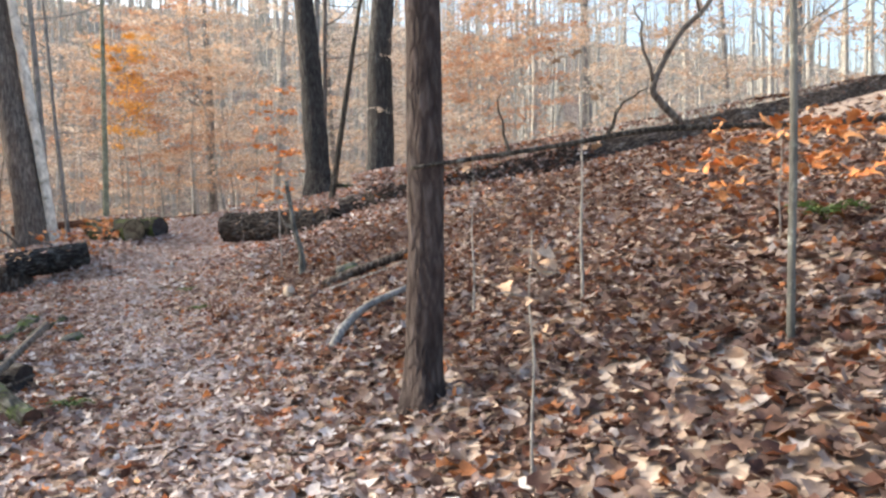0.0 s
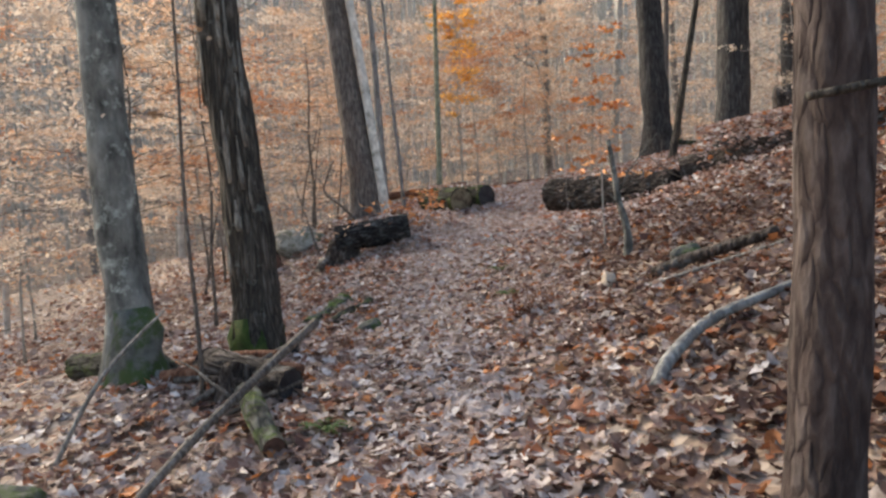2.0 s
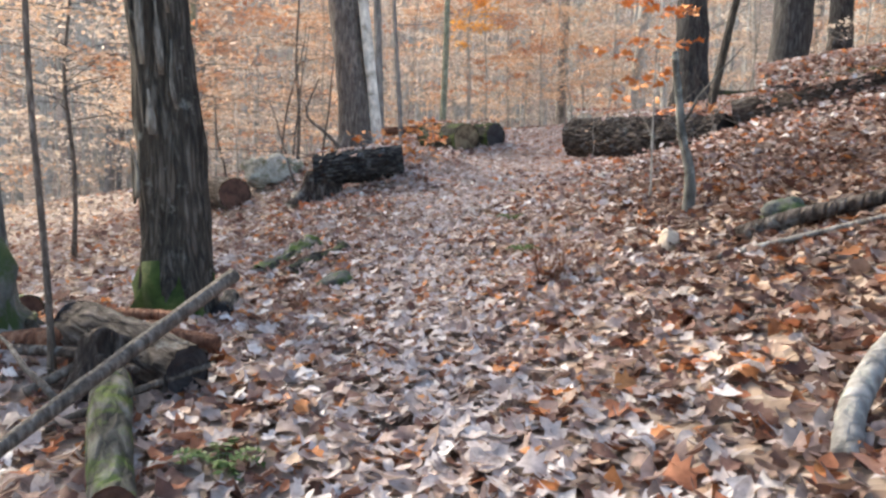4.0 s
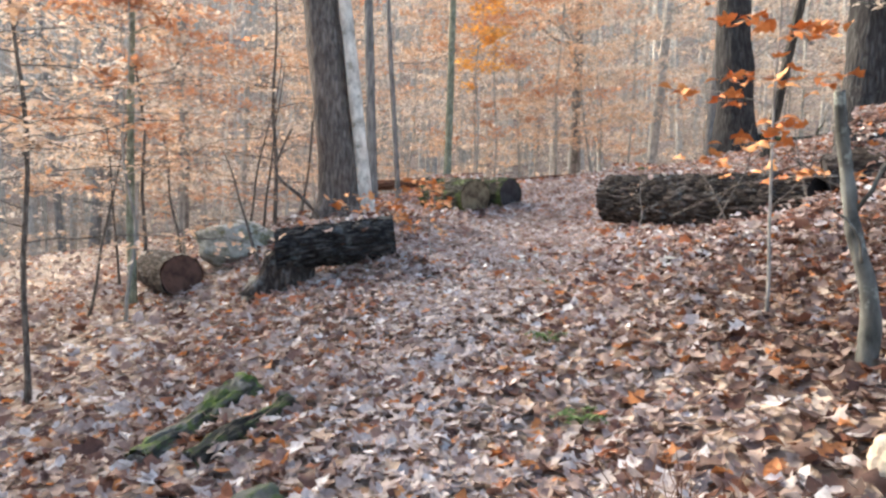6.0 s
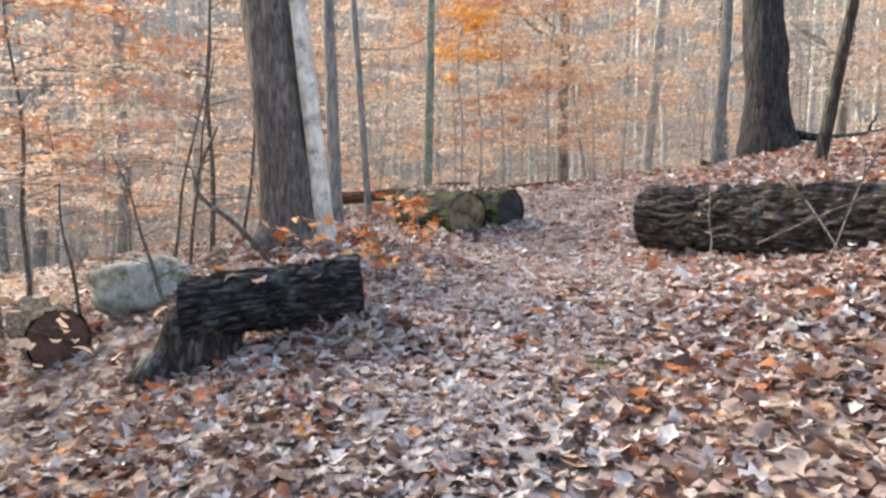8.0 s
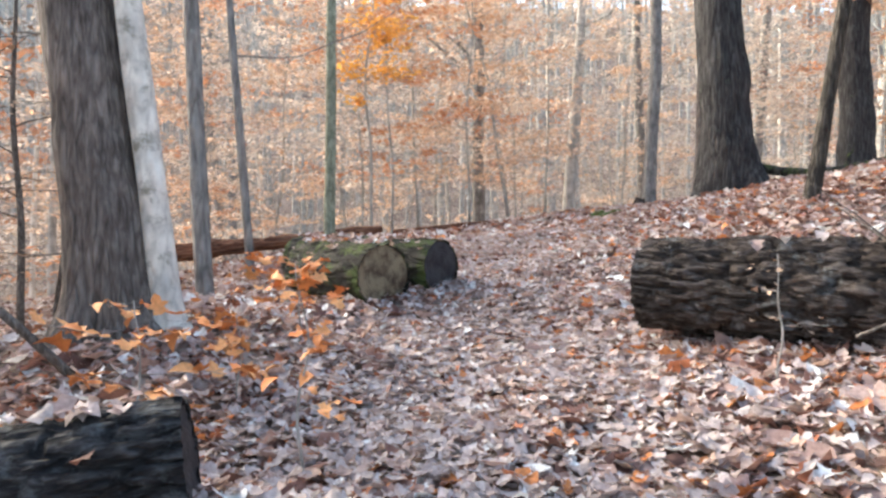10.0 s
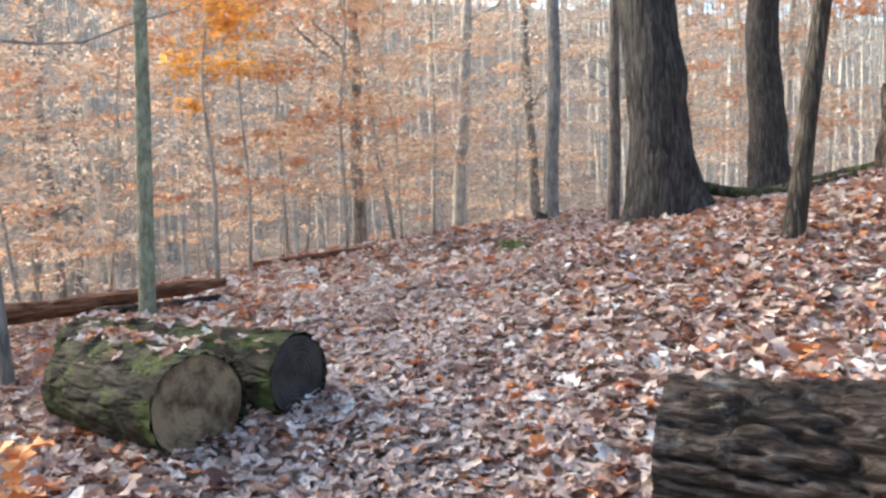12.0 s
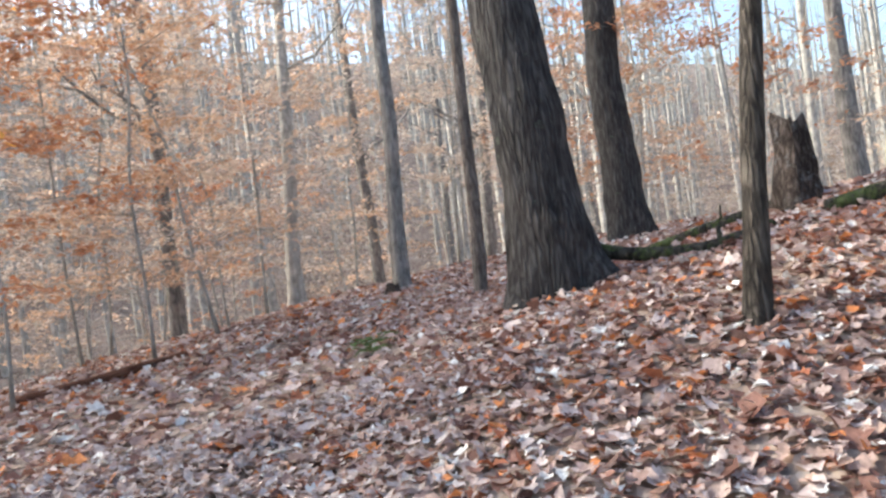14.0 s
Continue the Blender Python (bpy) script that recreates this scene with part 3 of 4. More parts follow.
# ---- logs ----
def log(name, a, b, r0, r1, material, cut, label, seed=1, segs=36, rings=26, ridges=0.09, face_label="", cut_far=True, rough=0.07, sag=(0, 0, 0)):
    """A log whose axis runs from a to b (world), with a bark hide and sawn faces. Built along local z."""
    a, b = Vector(a), Vector(b)
    ln = (b - a).length
    e = new(name)
    q = (b - a).to_track_quat("Z", "Y")
    e.matrix_basis = Matrix.Translation(a) @ q.to_matrix().to_4x4()
    e.empty_display_size = 0.2
    tagged(e, label, "log", "fallen logs")
    pts = bent((0, 0, 0), (0, 0, ln), rings, sag, 0.02, seed)
    rad = taper(r0, r1, rings)
    part("bark", tube(pts, rad, segs, rough, 3.0, seed, ridges, False), material, e)
    for z, r, use in ((0, r0, True), (ln, r1, cut_far)):
        if not use:
            continue
        s = -1 if z == 0 else 1
        m = 30
        verts = [(0, 0, z - s * 0.012)]
        for ring in (0.35, 0.7, 0.93):
            for k in range(m):
                g = 2 * math.pi * k / m
                w = 1 + 0.05 * noise.noise(Vector((math.cos(g) * 1.5 + seed, math.sin(g) * 1.5, z)))
                verts.append((math.cos(g) * r * ring * w, math.sin(g) * r * ring * w, z - s * (0.012 + 0.012 * noise.noise(Vector((math.cos(g) * ring * 4, math.sin(g) * ring * 4, seed))))))
        faces = [(0, 1 + k, 1 + (k + 1) % m) for k in range(m)]
        for j in (0, 1):
            faces += [(1 + j * m + k, 1 + (j + 1) * m + k, 1 + (j + 1) * m + (k + 1) % m, 1 + j * m + (k + 1) % m) for k in range(m)]
        part("cut_face", (verts, faces), cut, e, face_label)
    return e


gz = ground_z
log_black = log("log", (-0.84, 16.0, gz(-0.84, 16.0) + 0.17), (-2.05, 15.8, gz(-2.05, 15.8) + 0.43), 0.215, 0.225, BARK_BLACK, CUT_GREY, "short black weathered log with ridged bark lying on leaves", 5, 130, 100, ridges=0.2)
log_pale = log("log", (-0.22, 20.1, gz(-0.22, 20.1) + 0.25), (-1.0, 21.1, gz(-1.0, 21.1) + 0.2), 0.3, 0.31, BARK_MOSSY, CUT_TAN, "cut log with a tan sawn end and mossy bark", 9, 60, 40, ridges=0.08, face_label="weathered tan sawn end")
log_dark = log("log", (0.33, 20.45, gz(0.33, 20.45) + 0.21), (-1.2, 21.85, gz(-1.2, 21.85) + 0.15), 0.26, 0.275, BARK_MOSSY, CUT_GREY, "cut log with a dark grey sawn end and mossy bark", 12, 60, 40, ridges=0.08, face_label="dark grey sawn end")
log_fallen = log("log", (1.66, 18.45, 1.24), (3.7, 16.75, 1.17), 0.3, 0.42, BARK_LOG, CUT_GREY, "thick cut log with deeply ridged dark bark beside the trail", 15, 150, 150, 0.17, rough=0.08)
log_upper = log("log", (3.8, 16.78, gz(3.8, 16.78) + 0.2), (15.5, 13.6, gz(15.5, 13.6) + 0.1), 0.36, 0.75, BARK_LOG, CUT_GREY, "long fallen trunk lying up the leafy slope", 16, 64, 140, 0.11, rough=0.1)
log("log", (-3.55, 16.75, gz(-3.55, 16.75) + 0.2), (-4.5, 17.9, gz(-4.5, 17.9) + 0.25), 0.26, 0.25, BARK_LOG, CUT_BROWN, "dark cut log end half sunk in leaves", 18, face_label="dark brown sawn end")
log("log", (-0.35, 23.75, gz(-0.35, 23.75) + 0.06), (-1.5, 23.6, gz(-1.5, 23.6) + 0.1), 0.04, 0.055, BARK_LOG, CUT_BROWN, "short dark log under a rotten one", 28, 20, 12, 0.1, rough=0.15)
log("log", (-0.3, 23.75, 1.56), (-3.3, 24.1, gz(-3.3, 24.1) + 0.42), 0.05, 0.14, WOOD_ROT, WOOD_ROT, "long reddish-brown rotten log lying across the slope", 21, 40, 60, 0.22, rough=0.4)
log("log", (1.9, 29.2, gz(1.9, 29.2) + 0.03), (-0.2, 28.6, gz(-0.2, 28.6) + 0.04), 0.05, 0.09, WOOD_ROT, WOOD_ROT, "thin brown rotten log sunk in leaves near the crest", 22, 14, 16, 0.1, rough=0.2)
log("log", (-1.45, 11.75, gz(-1.45, 11.75) - 0.02), (-1.25, 12.75, gz(-1.25, 12.75) + 0.03), 0.1, 0.13, BARK_MOSS, WOOD_GREY, "split grey rotten log with moss sunk in leaves", 25, 50, 40, 0.3, rough=0.4)
log("log", (-1.15, 11.7, gz(-1.15, 11.7) - 0.01), (-0.85, 12.35, gz(-0.85, 12.35) + 0.03), 0.08, 0.1, BARK_MOSSY, WOOD_GREY, "short mossy rotten log sunk in leaves", 26, 50, 30, 0.3, rough=0.4)
log("log", (-2.6, 10.4, gz(-2.6, 10.4) + 0.1), (-3.9, 11.3, gz(-3.9, 11.3) + 0.14), 0.12, 0.15, BARK_MOSSY, CUT_BROWN, "dark mossy log lying down the slope", 27, 30, 20, 0.15, rough=0.12)
log("log", (-1.24, 10.42, gz(-1.24, 10.42) + 0.05), (-1.4, 11.0, gz(-1.4, 11.0) + 0.03), 0.07, 0.06, BARK_BLACK, CUT_GREY, "small dark hollow log beside a mossy tree foot", 29, 30, 16, 0.15, rough=0.15)
log("log", (-0.76, 8.85, gz(-0.76, 8.85) + 0.11), (-1.6, 9.35, gz(-1.6, 9.35) + 0.12), 0.125, 0.14, BARK_LOG, CUT_GREY, "dark rotten log under fallen sticks", 23, 36, 24, 0.16, rough=0.15)
log("log", (-0.56, 7.83, gz(-0.56, 7.83) + 0.07), (-1.02, 8.66, gz(-1.02, 8.66) + 0.16), 0.075, 0.085, BARK_MOSS, CUT_BROWN, "short mossy grey log beside the trail", 24, 20, 20, 0.06)


# ---- fallen branches and sticks ----
def stick(name, points, r0, r1, material, label, seed=1, segs=8, forks=(), category="branch", rough=0.12):
    """A fallen branch through the points given (world); forks: (where along it, tip, radius)."""
    pts = [Vector(p) for p in points]
    dense = []
    for i in range(len(pts) - 1):
        p0, p1, p2, p3 = pts[max(i - 1, 0)], pts[i], pts[i + 1], pts[min(i + 2, len(pts) - 1)]
        for k in range(6):
            s = k / 6
            dense.append(0.5 * (2 * p1 + (p2 - p0) * s + (2 * p0 - 5 * p1 + 4 * p2 - p3) * s * s + (3 * p1 - p0 - 3 * p2 + p3) * s ** 3))
    dense.append(pts[-1])
    base = dense[0].copy()
    t = thing(name, base, label, category)
    loc = [p - base for p in dense]
    part("stem", tube(loc, taper(r0, r1, len(loc) - 1), segs, rough, 9, seed), material, t)
    for i, (f, tip, r) in enumerate(forks):
        q = loc[int(f * (len(loc) - 1))]
        part("twig", tube(bent(q, Vector(tip) - base, 6, (0, 0, 0.03), 0.06, seed + i), taper(r, r * 0.3, 6), 6, 0.1, 9, seed), material, t)
    return t


stick("fallen_branch", [(1.66, 5.84, 1.61), (2.62, 5.88, 1.757), (3.31, 5.9, 1.875), (4.2, 5.9, 1.93), (5.42, 5.9, 2.02), (6.6, 5.8, 2.2)], 0.012, 0.028, BARK_DARK, "long dead branch propped against a tree", 3, 8,
      ((0.15, (2.2, 5.9, 2.05), 0.011), (0.3, (3.3, 5.9, 2.17), 0.014)))
stick("fallen_branch", [(3.55, 5.9, 1.93), (3.4, 5.91, 2.06), (3.34, 5.9, 2.17), (3.54, 5.9, 2.5), (3.8, 5.9, 2.75), (4.1, 5.9, 3.3)], 0.026, 0.014, TWIG, "forked dead branch rising from a propped one", 4, 8,
      ((0.42, (3.2, 5.9, 2.7), 0.014), (0.75, (3.5, 5.8, 3.1), 0.01)))
stick("fallen_branch", [(1.6, 7.72, gz(1.6, 7.72) + 0.02), (1.72, 7.95, gz(1.72, 7.95) + 0.1), (2.05, 8.3, gz(2.05, 8.3) + 0.12), (2.6, 8.6, gz(2.6, 8.6) + 0.06), (2.95, 8.8, gz(2.95, 8.8) + 0.03)], 0.045, 0.026, BARK_MID, "bowed grey branch arching over the leaves", 5, 10)
stick("fallen_branch", [(-1.2, 7.2, gz(-1.2, 7.2) + 0.01), (-1.0, 7.8, 0.05), (-0.8, 8.4, 0.27), (-0.6, 9.0, 0.48)], 0.026, 0.032, TWIG, "long dead pole lying over a mossy log", 7, 9, ((0.5, (-1.4, 8.4, 0.35), 0.015),))
stick("fallen_branch", [(-2.0, 7.9, gz(-2.0, 7.9) + 0.02), (-1.8, 8.2, 0.3), (-1.55, 8.6, 0.66)], 0.018, 0.01, WOOD_GREY, "thin bare pale stick leaning on a tree", 9, 6)
stick("fallen_branch", [(-1.9, 9.2, gz(-1.9, 9.2) + 0.04), (-1.3, 9.25, gz(-1.3, 9.25) + 0.12), (-0.8, 9.3, gz(-0.8, 9.3) + 0.08)], 0.07, 0.05, WOOD_ROT, "rotten brown branch in the leaves", 11, 9)
stick("fallen_branch", [(5.3, 24.0, gz(5.3, 24.0) + 0.3), (5.55, 23.6, gz(5.55, 23.6) + 0.12), (5.95, 23.2, gz(5.95, 23.2) + 0.05), (6.6, 23.0, gz(6.6, 23.0) + 0.05)], 0.075, 0.05, BARK_MOSSY, "curved dark limb lying from the oak's foot", 13, 10, ((0.75, (6.3, 23.3, gz(6.3, 23.3) + 0.35), 0.03),))
stick("fallen_branch", [(6.5, 24.75, gz(6.5, 24.75) + 0.05), (7.1, 24.45, gz(7.1, 24.45) + 0.08), (7.9, 24.1, gz(7.9, 24.1) + 0.06)], 0.06, 0.08, BARK_MOSSY, "mossy green fallen limb behind the oak", 15, 12)
stick("fallen_branch", [(6.9, 22.65, gz(6.9, 22.65) + 0.06), (7.6, 22.1, gz(7.6, 22.1) + 0.09), (8.8, 21.2, gz(8.8, 21.2) + 0.1)], 0.085, 0.13, BARK_MOSSY, "mossy fallen limb lying on leaves beside a stump", 16, 12)
stick("fallen_branch", [(2.15, 10.65, gz(2.15, 10.65) + 0.03), (2.45, 10.5, gz(2.45, 10.5) + 0.09), (3.1, 10.2, gz(3.1, 10.2) + 0.08)], 0.065, 0.045, BARK_LOG, "dark rotting branch on the slope", 17, 12)
stick("fallen_branch", [(1.8, 10.2, gz(1.8, 10.2) + 0.03), (2.4, 10.1, gz(2.4, 10.1) + 0.06), (3.2, 9.9, gz(3.2, 9.9) + 0.04)], 0.02, 0.015, WOOD_GREY, "thin grey stick on the leaves", 18, 7)


for i, (x0, y0, x1, y1, h0, h1, r) in enumerate(((-1.7, 9.0, -0.95, 8.75, 0.1, 0.16, 0.03), (-1.45, 8.7, -1.0, 9.5, 0.05, 0.22, 0.025), (-1.9, 9.6, -1.0, 9.35, 0.06, 0.2, 0.04), (-1.2, 8.45, -0.7, 8.95, 0.03, 0.1, 0.02), (-2.4, 10.1, -1.9, 9.4, 0.05, 0.1, 0.03))):
    m0 = ((x0 + x1) / 2 + 0.04, (y0 + y1) / 2, (gz(x0, y0) + h0 + gz(x1, y1) + h1) / 2 + 0.03)
    stick("fallen_branch", [(x0, y0, gz(x0, y0) + h0), m0, (x1, y1, gz(x1, y1) + h1)], r, r * 0.7, (BARK_LOG, TWIG, WOOD_ROT, TWIG, BARK_MOSSY)[i], "dead branch in a heap of rotting wood", 30 + i, 8)


stick("dead_branch", [(-2.0, 17.75, gz(-2.0, 17.75) + 0.02), (-2.3, 17.6, 1.15), (-2.62, 17.5, 1.45), (-2.58, 17.5, 1.72), (-2.42, 17.48, 2.05)], 0.03, 0.012, TWIG, "crooked dead branch standing in the leaves", 41, 7,
      ((0.55, (-2.75, 17.5, 1.75), 0.012), (0.75, (-2.35, 17.5, 1.8), 0.01)))
for i, (x0, y0, x1, y1, h0, h1) in enumerate(((2.5, 16.3, 3.4, 17.3, 0.05, 0.95), (2.9, 16.0, 3.9, 16.5, 0.1, 0.8), (3.3, 15.9, 3.5, 17.0, 0.05, 1.0), (2.2, 16.9, 3.7, 16.2, 0.25, 0.5), (3.9, 15.9, 3.2, 16.4, 0.05, 0.7), (2.7, 16.5, 2.5, 17.6, 0.03, 0.85))):
    m0 = ((x0 + x1) / 2 + 0.12 * math.sin(3.1 * i), (y0 + y1) / 2, (gz(x0, y0) + h0 + gz(x1, y1) + h1) / 2 + 0.1 * math.cos(2.3 * i))
    stick("brush_stick", [(x0, y0, gz(x0, y0) + h0), m0, (x1, y1, gz(x1, y1) + h1)], 0.009, 0.004, TWIG, "thin dead stick leaning on a fallen log", 50 + i, 6,
          ((0.5, (x1 - 0.3, y1 - 0.1, gz(x1, y1) + h1 + 0.15), 0.006),))


# ---- stumps and stones ----
def stump(name, x, y, r, h, material, label, seed):
    """A broken stump with a jagged top."""
    t = thing(name, (x, y, gz(x, y) - 0.06), label, "stump")
    segs, rings = 30, 14
    v, f = tube([(0.02 * i / rings, 0, h * i / rings) for i in range(rings + 1)], taper(r * 1.15, r * 0.85, rings), segs, 0.14, 3, seed, 0.16, True, 0.5)
    v = [Vector(p) for p in v]
    for p in v:
        k = p.z / h
        p.z += k ** 3 * h * 0.3 * noise.noise(Vector((p.x * 9, p.y * 9, seed)))
    part("wood", (v, f), material, t)
    return t


stump("stump", -1.2, 9.0, 0.16, 0.3, BARK_LOG, "dark rotten stump under fallen sticks", 3)
stump("stump", 7.85, 23.7, 0.21, 1.0, BARK_LOG, "tall dark broken stump beside fallen limbs", 5)
stump("stump", -1.96, 15.86, 0.24, 0.4, BARK_LOG, "crumbling dark brown stump under a log", 11)
stump("stump", -2.25, 15.75, 0.12, 0.24, WOOD_GREY, "small rotten stump with a pale broken face", 7)
stump("stump", 5.55, 30.3, 0.12, 0.25, BARK_LOG, "small dark stump at the foot of a tree", 9)


def stone(name, x, y, size, material, label, seed, sunk=0.35, turn=0.0):
    bm = bmesh.new()
    bmesh.ops.create_icosphere(bm, subdivisions=4, radius=1)
    for v in bm.verts:
        p = v.co.normalized()
        k = 1 + 0.28 * noise.noise(p * 1.4 + Vector((seed, 0, 0))) + 0.12 * noise.noise(p * 4 + Vector((0, seed, 0)))
        k *= 1 - 0.12 * abs(noise.noise(p * 2.4 + Vector((seed, seed, 0))))
        v.co = Vector((p.x * size[0] * k, p.y * size[1] * k, p.z * size[2] * k))
    me = bpy.data.meshes.new(name)
    bm.to_mesh(me)
    bm.free()
    me.materials.append(material)
    me.polygons.foreach_set("use_smooth", np.ones(len(me.polygons), bool))
    ob = new(name, me)
    ob.matrix_basis = pose(x, y, gz(x, y) + size[2] * (1 - 2 * sunk) * 0.9, 0, 0, turn)
    return tagged(ob, label, "stone")


stone("boulder", -3.25, 17.75, (0.55, 0.3, 0.3), STONE, "pale grey boulder with lichen on the slope", 3, 0.2, 25)
stone("stone", -0.62, 11.2, (0.16, 0.13, 0.1), STONE_MOSS, "small mossy stone beside the trail", 7, 0.4, 60)
stone("stone", 1.77, 10.95, (0.075, 0.07, 0.1), STONE_TAN, "smooth tan stone on the leaves", 9, 0.2, 10)
stone("stone", 2.5, 10.85, (0.17, 0.12, 0.1), STONE_MOSS, "dark mossy stone beside rotting branches", 11, 0.3, 10)
stone("stone", -1.95, 7.3, (0.3, 0.22, 0.16), STONE_MOSS, "mossy grey stone in a heap of branches", 13, 0.3, 40)


# ---- leafy saplings ----
LEAF_OVAL = [leaf_shape(OVAL, c, f, w) for c, f, w in ((0.5, 0.3, 0.2), (-0.4, 0.5, -0.5), (0.9, 0.15, 0.6))]
LEAF_SLIM = [leaf_shape(SLIM, c, f, 0) for c, f in ((0.3, 0.3), (-0.5, 0.5))]


def loose(name, a, b):
    m, nt, bs = shader(name, 0.65)
    info = nt.nodes.new("ShaderNodeObjectInfo")
    c = ramp_node(nt, [(0.0, a), (1.0, b)])
    nt.links.new(info.outputs["Random"], c.inputs[0])
    tc = nt.nodes.new("ShaderNodeTexCoord")
    s = ramp_node(nt, [(0.3, (0.7, 0.68, 0.66)), (0.7, (1.15, 1.15, 1.15))])
    nt.links.new(noise_node(nt, tc.outputs["Object"], 5, 4).outputs[0], s.inputs[0])
    nt.links.new(mixed(nt, 0.9, c.outputs[0], s.outputs[0], "MULTIPLY"), bs.inputs["Base Color"])
    return m


RUST_LEAF, TAN_ONE = loose("rust_leaf", (0.6, 0.2, 0.06), (0.78, 0.39, 0.16)), loose("dry_leaf", (0.36, 0.23, 0.14), (0.52, 0.38, 0.28))
SEEDLING_LEAVES = {m.name: [mesh_data("leaf", v, f, one) for v, f in (leaf_shape(MAPLE, 0.5, 0.3, 0.3), leaf_shape(OVAL, -0.5, 0.4, 0.4), leaf_shape(MAPLE, -0.7, 0.4, -0.5))] for m, one in ((RUST, RUST_LEAF), (TAN_LEAF, TAN_ONE))}


def seedling_leaf(material, i):
    return SEEDLING_LEAVES[material.name][i]


def sapling(name, x, y, height, material, label, seed, r=0.02, tiers=16, reach=1.3, leaves=26, leaf=0.075, low=0.2, bark_m=None, lean=(0, 0), shapes=None, droop=0.0):
    """A sapling whose leaves hang on near-level sprays."""
    rng = np.random.default_rng(seed)
    t = thing(name, (x, y, gz(x, y) - 0.05), label, "sapling", "leafy saplings in the wood")
    pts = bent((0, 0, 0), (lean[0], lean[1], height), 14, (0, 0, 0), (0.05 if tiers <= 16 else 0.11) * height ** 0.5, seed)
    part("trunk", tube(pts, taper(r, r * 0.25, 14), 8, 0.08, 6, seed, 0, True, 0.4), bark_m or TWIG, t)
    geos, pos = [], []
    single = tiers <= 16
    for k in range(tiers):
        g0, p0 = len(geos), len(pos)
        s = low + (0.98 - low) * (rng.uniform(0, 1) ** 0.9 if tiers > 20 else (k + rng.uniform(0, 0.8)) / tiers)
        q = pts[0].lerp(pts[-1], s) if s >= 1 else pts[int(s * 14)].lerp(pts[min(14, int(s * 14) + 1)], s * 14 % 1)
        a = k * 2.4 + rng.uniform(-1.1, 1.1)
        full = (1.6, 0.15, 1.2, 1.9, 0.3, 1.0)[(k * 5 + int(seed)) % 6] if tiers > 20 else 1.0
        ln = reach * (1.05 - 0.38 * s) * rng.uniform(0.35, 1.25)
        tip = q + Vector((math.cos(a) * ln, math.sin(a) * ln, ln * (rng.uniform(-0.02, 0.25) - droop)))
        w = bent(q, tip, 7, (0, 0, 0.04 * ln), 0.1 * ln, int(seed * 50 + k))
        geos.append(tube(w, taper(r * 0.24, 0.002, 7), 4))
        for j in range(4):
            b0 = w[2 + j]
            side = a + (0.8 if j % 2 else -0.8) + rng.uniform(-0.2, 0.2)
            l2 = ln * rng.uniform(0.25, 0.5)
            b1 = b0 + Vector((math.cos(side) * l2, math.sin(side) * l2, l2 * rng.uniform(-0.12, 0.1)))
            geos.append(tube([b0, b0.lerp(b1, 0.5), b1], [r * 0.12, r * 0.09, 0.0015], 3))
            for _ in range(max(1, int(leaves * full / 6))):
                pos.append(b0.lerp(b1, rng.uniform(0.2, 1.12)) + Vector((rng.normal(0, 0.06), rng.normal(0, 0.06), rng.normal(0, 0.018 if single else 0.05))))
        for _ in range(max(1, int(leaves * full / 3))):
            pos.append(q.lerp(tip, rng.uniform(0.35, 1.05)) + Vector(rng.normal(0, 0.035, 3)) - Vector((0, 0, 0.01)))
        if single:
            tw = part("twig", joined(*geos[g0:]), bark_m or TWIG, t)
            for i, p in enumerate(pos[p0:]):
                lf = new("leaf", seedling_leaf(material, (k + i) % 3))
                lf.parent = tw
                lf.matrix_basis = Matrix.Translation(p) @ Euler((rng.normal(0, 0.35), rng.normal(0, 0.35), rng.uniform(0, 6.28))).to_matrix().to_4x4() @ Matrix.Scale(leaf * rng.uniform(0.6, 1.25), 4)
    if single:
        return t
    tagged(part("twig_spray", joined(*geos), bark_m or TWIG, t), kind="stuff")
    pos = np.array([tuple(p) for p in pos])
    me = scatter("leaves", shapes or LEAF_OVAL, pos, leaf * rng.uniform(0.6, 1.25, len(pos)), 0.34, material, rng)
    ob = tagged(new("foliage", me), kind="stuff")
    ob.parent = t
    return t


# beeches and maples that keep their orange leaves, by where they stand
protos = [
    sapling("beech_sapling", 1.48, 29.4, 8.5, BEECH, "slender beech sapling with level sprays of orange leaves", 3, 0.03, 48, 2.8, 50, 0.15, 0.12, bark_m=BEECH_BARK, shapes=LEAF_SLIM),
    sapling("beech_sapling", -0.9, 31.0, 7.5, TAN_LEAF, "beech sapling with layered tan leaves", 5, 0.028, 44, 2.8, 50, 0.15, 0.1, bark_m=BEECH_BARK, shapes=LEAF_SLIM),
    sapling("maple_sapling", -0.5, 25.5, 5.6, GOLD, "maple sapling with bright golden-orange leaves", 7, 0.03, 56, 1.15, 40, 0.13, 0.34, bark_m=BEECH_BARK, shapes=LEAF_SLIM),
    sapling("beech_sapling", -6.2, 22.5, 7.5, RUST, "beech sapling with rust-brown leaf sprays", 9, 0.028, 42, 2.6, 50, 0.15, 0.12, bark_m=BEECH_BARK, shapes=LEAF_SLIM),
]
sapling("maple_seedling", -0.52, 16.6, 1.05, RUST, "bare pale seedling with few orange leaves", 11, 0.009, 6, 0.3, 3, 0.1, 0.35, TWIG_PALE)
sapling("maple_seedling", -1.0, 17.55, 0.6, RUST, "low maple seedling with orange leaves in the litter", 12, 0.008, 5, 0.5, 6, 0.13, 0.3, TWIG_PALE)
sapling("maple_seedling", 2.0, 13.0, 2.7, RUST, "slender maple seedling with orange and tan leaves", 13, 0.012, 16, 0.9, 14, 0.11, 0.3, TWIG_PALE)
